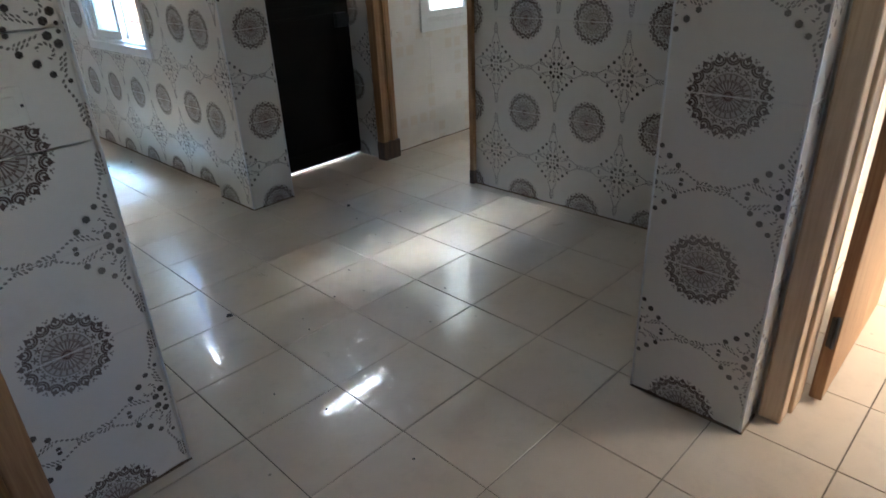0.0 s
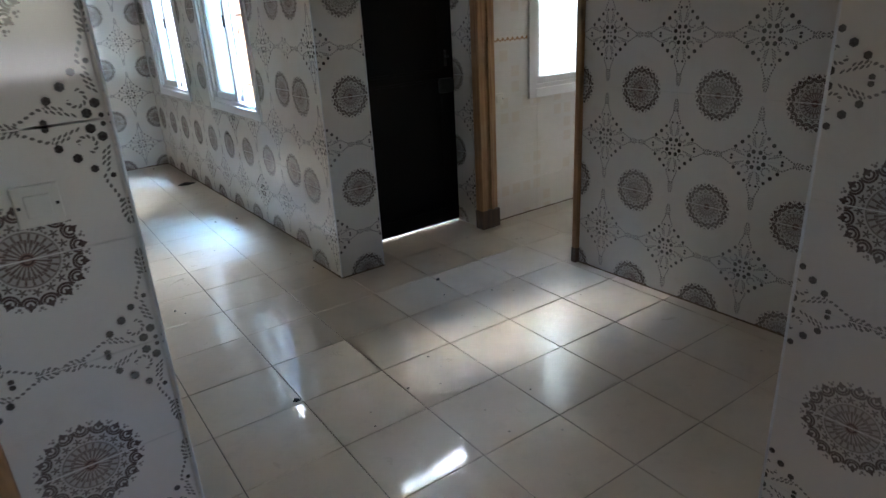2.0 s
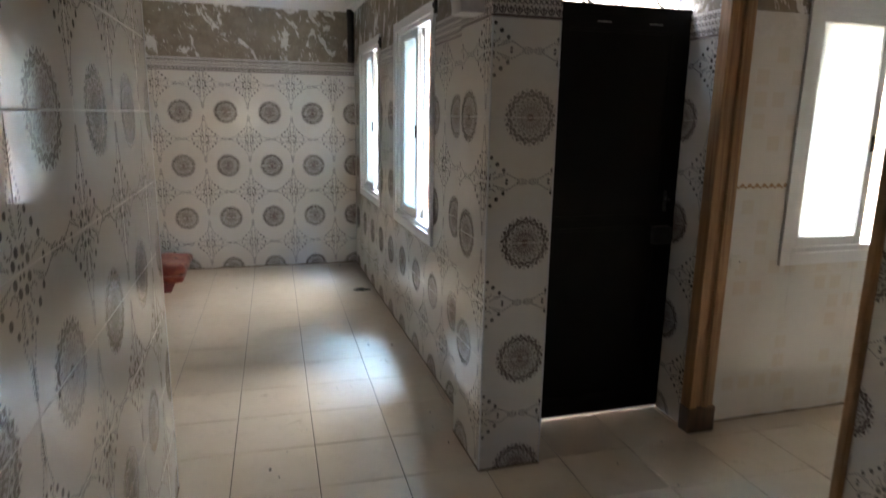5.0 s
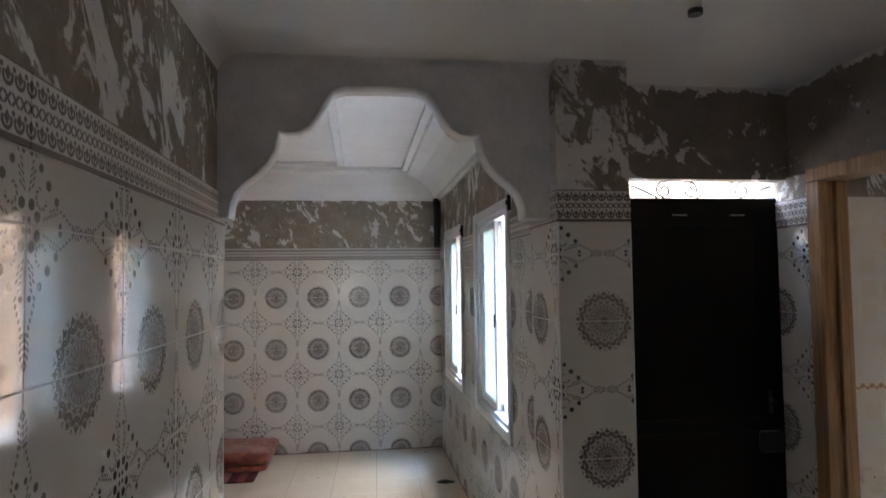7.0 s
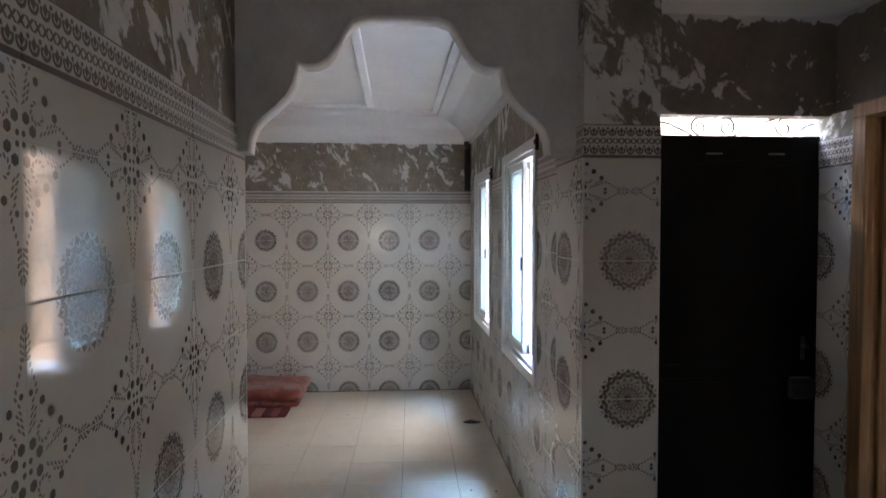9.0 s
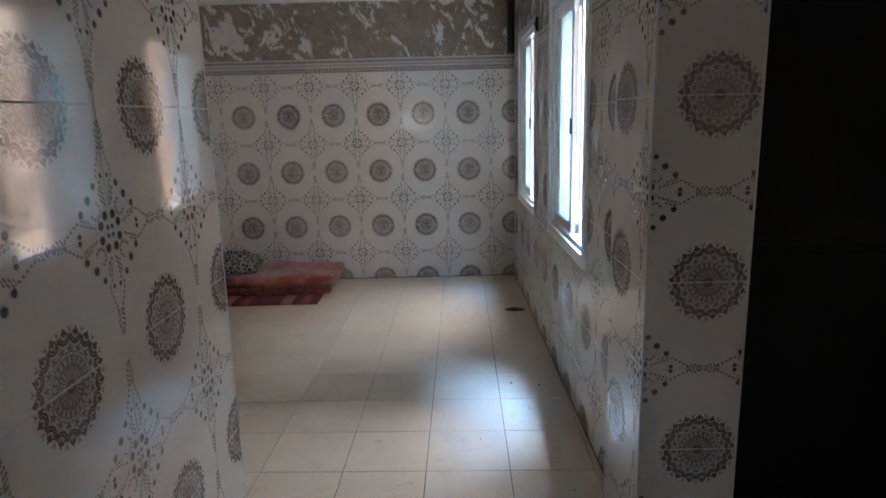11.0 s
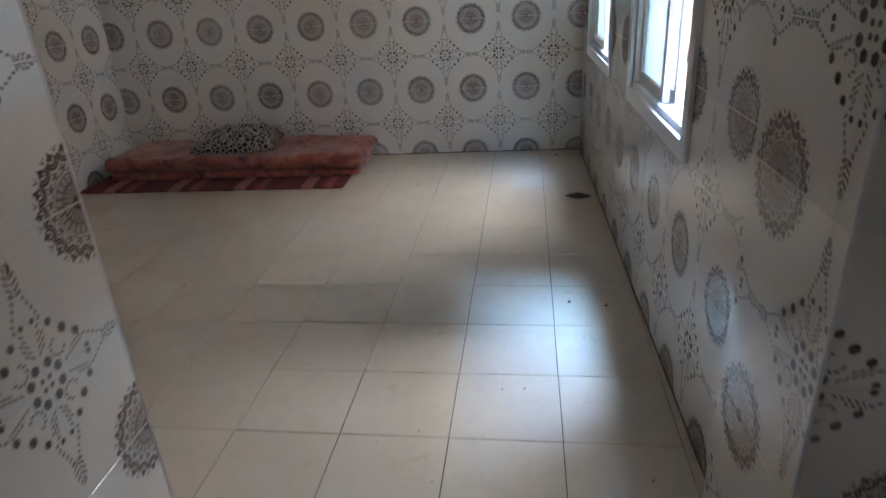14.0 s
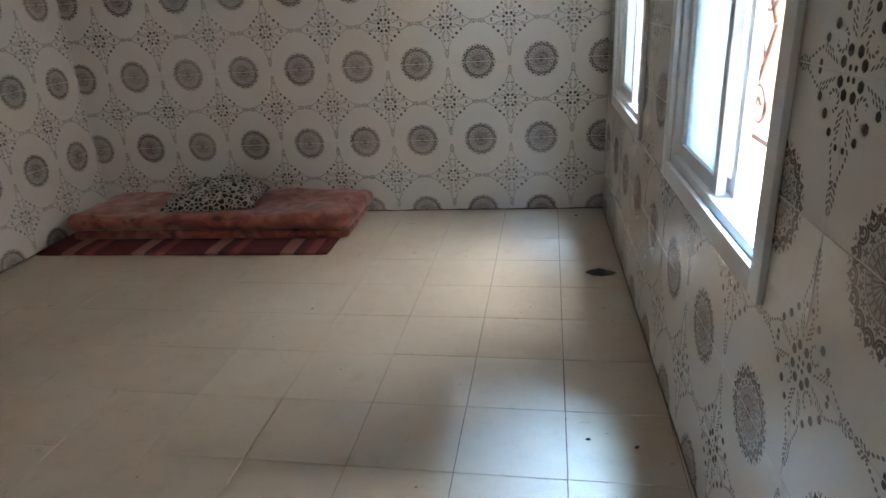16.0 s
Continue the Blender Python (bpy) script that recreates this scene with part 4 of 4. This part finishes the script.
def switch(name, label, x, y, z, w=0.082):
    ob = thing(name, label, "switch")
    plate = part("plate", box(x - w / 2, x + w / 2, y - 0.010, y, z - w / 2, z + w / 2, bevel=0.003), PLASTIC, ob)
    part("rocker", box(x - 0.022, x + 0.022, y - 0.015, y - 0.009, z - 0.022, z + 0.022, bevel=0.002), PLASTIC, ob)
    for s in (-1, 1):
        part("screw", box(x + s * 0.033 - 0.003, x + s * 0.033 + 0.003, y - 0.0115, y - 0.0095, z - 0.003, z + 0.003), BLACK, ob)
    return ob


switch("light_switch", "ivory plastic light switch on the printed tiles", 0.437, 1.8435, 1.105)
switch("wall_socket", "ivory plastic switch beside the pine door frame", 3.146, 3.5795, 0.835, 0.075)

for y, z in ((W2[0] - 0.075, 2.03), (W1[0] - 0.075, 2.0)):
    bracket = thing("window_bracket", "small black metal bracket beside a window head", "bracket", "window brackets")
    part("plate", box(1.896, 1.914, y - 0.012, y + 0.012, z, z + 0.085, bevel=0.003), BLACK, bracket)
    part("lug", box(1.888, 1.897, y - 0.006, y + 0.006, z + 0.03, z + 0.055, bevel=0.002), BLACK, bracket)
# black tube added for the dark strip in this corner; no pipe is known here
pipe = thing("corner_dark_strip", "black tube added to draw a dark vertical strip in the upper corner of the far room", "pipe")
part("tube", add_tube(bmesh.new(), [(1.875, 7.475, 1.99), (1.875, 7.475, 2.50)], 0.030, 14), BLACK, pipe, smooth=True)
part("socket", add_tube(bmesh.new(), [(1.875, 7.475, 2.40), (1.875, 7.475, 2.47)], 0.036, 14), BLACK, pipe, smooth=True)
# a nail hole, drawn as an added black stub instead of being cut
plug = thing("nail_hole_stub", "black stub added to draw a dark nail hole in a wall tile", "plug")
part("stub", add_tube(bmesh.new(), [(2.974, 2.079, 1.456), (2.962, 2.079, 1.456)], 0.011, 10), BLACK, plug)

# bulb holder
pendant = thing("bulb_holder", "empty white bulb holder hanging on a short black cord", "lamp holder")
part("cord", add_tube(bmesh.new(), [(1.962, 2.66, 2.481), (1.950, 2.668, 2.455), (1.957, 2.675, 2.42), (1.95, 2.68, 2.385), (1.953, 2.68, 2.365)], 0.0055, 8), BLACK, pendant, smooth=True)
part("sleeve", add_tube(bmesh.new(), [(1.953, 2.68, 2.372), (1.953, 2.68, 2.365), (1.953, 2.68, 2.350), (1.953, 2.68, 2.334)], [0.010, 0.0145, 0.0165, 0.0175], 14), PLASTIC, pendant, smooth=True)
part("collar", add_tube(bmesh.new(), [(1.953, 2.68, 2.336), (1.953, 2.68, 2.322)], 0.0185, 14), BLACK, pendant, smooth=False)

# listello of the side room
for a0, a1 in ((3.10, 3.41), (4.43, 4.88)):
    me = piece_mesh("listello", [(a0, a1, 1.183, 1.218, a0, 0.0)], LISTELLO, 0.006)
    ob = new("trim_listello", me)
    ob.matrix_world = Matrix.Translation((0, 3.577, 0)) @ Matrix(((1, 0, 0), (0, 0, -1), (0, 1, 0))).to_4x4()
    tagged(ob, "brown leaf border on white tiles", "trim", kind="structure")


# ---- things ----
def soft_slab(x0, x1, y0, y1, z0, z1, seed, sag=0.008, nx=46, ny=16, r=0.03):
    """A padded slab with rounded edges and an uneven surface."""
    bm = bmesh.new()
    nz = 5
    verts = {}
    w, d, h = x1 - x0, y1 - y0, z1 - z0
    for i in range(nx + 1):
        for j in range(ny + 1):
            for k in range(nz + 1):
                if 0 < i < nx and 0 < j < ny and 0 < k < nz:
                    continue
                p = Vector((w * i / nx, d * j / ny, h * k / nz))
                c = Vector((min(max(p.x, r), w - r), min(max(p.y, r), d - r), min(max(p.z, min(r, h / 2)), h - min(r, h / 2))))
                o = p - c
                if o.length > 1e-6:
                    m = max(abs(o.x), abs(o.y), abs(o.z))
                    p = c + o.normalized() * m
                q = Vector((x0, y0, z0)) + p
                f = noise.noise(q * 4.0 + Vector((seed, 0, 0))) + 0.5 * noise.noise(q * 11.0 + Vector((0, seed, 0)))
                lift = p.z / h
                q += Vector((noise.noise(q * 5 + Vector((0, 0, seed))) * sag * 0.8, noise.noise(q * 6 + Vector((seed, seed, 0))) * sag * 1.2, f * sag * lift))
                verts[i, j, k] = bm.verts.new(q)

    def quad(a, b, c, e):
        bm.faces.new((verts[a], verts[b], verts[c], verts[e]))

    for i in range(nx):
        for j in range(ny):
            quad((i, j, 0), (i, j + 1, 0), (i + 1, j + 1, 0), (i + 1, j, 0))
            quad((i, j, nz), (i + 1, j, nz), (i + 1, j + 1, nz), (i, j + 1, nz))
    for k in range(nz):
        for i in range(nx):
            quad((i, 0, k), (i + 1, 0, k), (i + 1, 0, k + 1), (i, 0, k + 1))
            quad((i, ny, k), (i, ny, k + 1), (i + 1, ny, k + 1), (i + 1, ny, k))
        for j in range(ny):
            quad((0, j, k), (0, j, k + 1), (0, j + 1, k + 1), (0, j + 1, k))
            quad((nx, j, k), (nx, j + 1, k), (nx, j + 1, k + 1), (nx, j, k + 1))
    return bm


rug = tagged(finish("rug", soft_slab(-1.72, 0.225, 6.675, 7.40, 0.0, 0.022, 3.0, 0.003, 40, 10, 0.009), RUG, smooth=True), "flat red rug with pink and dark stripes under the mattress", "rug")
mattress = thing("mattress", "folded rust-red patterned mattress lying on a striped rug", "mattress")
part("lower_fold", soft_slab(-1.60, 0.30, 6.885, 7.49, 0.021, 0.084, 7.0, 0.010, r=0.030), VELVET, mattress, smooth=True)
part("upper_fold", soft_slab(-1.62, 0.325, 6.865, 7.50, 0.086, 0.186, 12.0, 0.022, r=0.048), VELVET, mattress, smooth=True)


def pillow(cx, cy, z, w, d, h):
    bm = bmesh.new()
    nx, ny = 26, 18
    grid_v = {}
    for side in (0, 1):
        for i in range(nx + 1):
            for j in range(ny + 1):
                a, b = 2 * i / nx - 1, 2 * j / ny - 1
                edge = i in (0, nx) or j in (0, ny)
                if edge and side:
                    grid_v[side, i, j] = grid_v[0, i, j]
                    continue
                bulge = ((1 - a ** 4) * (1 - b ** 4)) ** 0.5
                fold_in = 1 - 0.07 * (1 - b * b) * a * a
                lump = 1 + 0.35 * noise.noise(Vector((a * 2.1, b * 2.1, 5.0))) + 0.2 * noise.noise(Vector((a * 5, b * 5, 9.0)))
                top = h * (0.18 + 0.82 * bulge * lump * (0.85 + 0.25 * a * 0.6 + 0.2 * b))
                low = h * (0.18 - 0.18 * bulge)
                grid_v[side, i, j] = bm.verts.new((a * w / 2 * fold_in, b * d / 2 * fold_in, top if side else low))
    for side in (0, 1):
        for i in range(nx):
            for j in range(ny):
                f = [grid_v[side, i, j], grid_v[side, i + 1, j], grid_v[side, i + 1, j + 1], grid_v[side, i, j + 1]]
                bm.faces.new(f if side else f[::-1])
    ob = finish("pillow", bm, LEOPARD, matrix=pose(cx, cy, z, 0, 0, 7), smooth=True)
    return tagged(ob, "crumpled black-and-cream spotted pillow on the folded mattress", "pillow")


pillow(-0.69, 7.19, 0.172, 0.63, 0.44, 0.155)


def lump(name, label, category, x, y, w, d, h, seed, mat, rings=7, sides=12, group="", turn=None):
    """A low irregular scrap resting on the floor."""
    bm = bmesh.new()
    top = bm.verts.new((0, 0, h))
    prev = None
    for k in range(1, rings + 1):
        s = k / rings
        ring = []
        for i in range(sides):
            a = 2 * math.pi * i / sides
            rad = s * (1 + 0.45 * noise.noise(Vector((math.cos(a) * 1.7 + seed, math.sin(a) * 1.7, seed))))
            z = h * (1 - s ** 2.2) * (1 + 0.5 * noise.noise(Vector((math.cos(a) * s * 3, math.sin(a) * s * 3, seed + 4))))
            ring.append(bm.verts.new((rad * w / 2 * math.cos(a), rad * d / 2 * math.sin(a), max(z, 0.0) if k < rings else 0.0)))
        for i in range(sides):
            j = (i + 1) % sides
            bm.faces.new((prev[i], ring[i], ring[j], prev[j]) if prev else (top, ring[i], ring[j]))
        prev = ring
    bm.faces.new(prev[::-1])
    return tagged(finish(name, bm, mat, matrix=pose(x, y, 0.0, 0, 0, seed * 40 if turn is None else turn), smooth=False), label, category, group)


lump("rag", "small dark crumpled rag on the cream floor tiles", "rag", 1.790, 6.43, 0.16, 0.085, 0.018, 2.0, BLACK, 8, 18, turn=-4)
SCRAPS = [(2.222, 3.06, 0.030), (2.128, 2.875, 0.014), (1.115, 2.50, 0.034), (1.016, 1.708, 0.012), (0.946, 1.909, 0.010), (1.046, 1.326, 0.012), (1.499, 2.276, 0.012), (0.966, 3.685, 0.022),
          (0.66, 3.241, 0.014), (1.625, 5.066, 0.018), (1.778, 5.036, 0.022), (0.361, 5.985, 0.012), (1.726, 7.361, 0.022), (1.771, 4.033, 0.012), (1.776, 3.716, 0.013), (1.27, 2.15, 0.010),
          (1.86, 1.95, 0.010), (1.42, 4.45, 0.010), (1.70, 2.42, 0.012), (2.35, 2.75, 0.012), (2.45, 3.35, 0.012), (1.0, 3.62, 0.012)]
for k, (x, y, w) in enumerate(SCRAPS):
    lump("crumb", "dark crumb of dirt on the floor tiles", "debris", x, y, w, w * 0.65, w * 0.3, 1.0 + k * 1.37, BLACK, 3, 7, "crumbs of dirt")

# ---- tiles of walls and floor ----
tile_wall(wall_back, "y", 7.513, -1, -1.74, 1.915, 1.50)
tile_wall(wall_windows, "x", 1.915, -1, 3.80, 7.513, 4.545, holes=(W1, W2))
tile_wall(wall_far_left, "x", -1.74, 1, 3.65, 7.513, 7.31)
tile_wall(wall_left, "x", 0.604, 1, 1.844, 3.65, 2.44)
tile_wall(wall_pier, "y", 1.844, -1, 0.25, 0.604, 0.393)
tile_wall(wall_column, "y", 3.45, -1, 1.83, 2.112, 2.0)
tile_wall(wall_column, "x", 1.83, -1, 3.45, 3.825, 3.70)
tile_wall(wall_door_side, "x", 2.955, -1, 3.58, 3.80, 3.80)
tile_wall(wall_side_north, "y", 3.58, -1, 3.10, 4.9, 3.3, z1=2.4, holes=(W3, (3.09, 5, 1.182, 1.219)), mat=PLAIN_TILE, band=False)
tile_wall(wall_right, "x", 2.97, -1, 1.0, 2.70, 2.343)
tile_wall(wall_end, "x", 1.77, -1, 0.642, 1.006, 0.836)
tile_wall(wall_end, "y", 0.642, -1, 1.77, 1.885, 1.95)

PX, PY, TURNED = 0.3545, 0.3445, radians(-1.4)
grid = Matrix.Translation((1.4555, 1.083, 0)) @ Matrix.Rotation(TURNED, 4, "Z")
slab = piece_mesh("floor_tile", [(0.0019, PX - 0.0019, 0.0019, PY - 0.0019, 0, 0)], FLOOR, 0.01, 0.0008)
fine_slab = piece_mesh("floor_tile", [(0.0011, PX - 0.0011, 0.0011, PY - 0.0011, 0, 0)], FLOOR, 0.01, 0.0006)
cut_x = piece_mesh("floor_tile", [(0.0011, PX * 0.45, 0.0011, PY - 0.0011, 0, 0)], FLOOR, 0.01, 0.0006)
cut_y = piece_mesh("floor_tile", [(0.0011, PX - 0.0011, 0.0011, PY * 0.45, 0, 0)], FLOOR, 0.01, 0.0006)
rest_v, rest_f = [], []
for i in range(-12, 12):
    for j in range(-8, 20):
        c = grid @ Vector(((i + 0.5) * PX, (j + 0.5) * PY, 0))
        inside = (-1.95 < c.x < 5.05 and -1.35 < c.y < 3.75) or (-1.95 < c.x < 2.05 and c.y < 7.65 and c.y > 3.5)
        if not inside:
            edge_x, edge_y = 2.05 <= c.x < 2.115 and 3.5 < c.y < 7.65, 7.65 <= c.y < 7.71 and -1.95 < c.x < 2.05
            if edge_x or edge_y:
                ob = new("floor_tile", cut_x if edge_x else cut_y)
                ob.parent = floor_2
                ob.matrix_local = grid @ Matrix.Translation((i * PX, j * PY, 0))
            continue
        m = grid @ Matrix.Translation((i * PX, j * PY, random.uniform(-0.0005, 0.0005))) @ Euler((random.uniform(-0.0005, 0.0005), random.uniform(-0.0005, 0.0005), 0)).to_matrix().to_4x4()
        if (0.2 < c.x < 3.0 and 0.3 < c.y < 7.6) or (c.y > 3.6 and c.x < 2.0):
            ob = new("floor_tile", slab if c.y < 5.4 and random.random() < (1.0 if c.y < 3.9 else 0.5) else fine_slab)
            ob.parent = floor if c.y < 3.9 else floor_2
            ob.matrix_local = m
        else:
            k = len(rest_v)
            rest_v += [m @ v.co for v in slab.vertices]
            rest_f += [tuple(k + q for q in f.vertices) for f in slab.polygons]
me = bpy.data.meshes.new("floor_tiles_outer")
me.from_pydata(rest_v, [], rest_f)
me.materials.append(FLOOR)
outer_tiles = new("floor_tiles_outer", me)
outer_tiles.parent = floor
tagged(outer_tiles, kind="stuff")
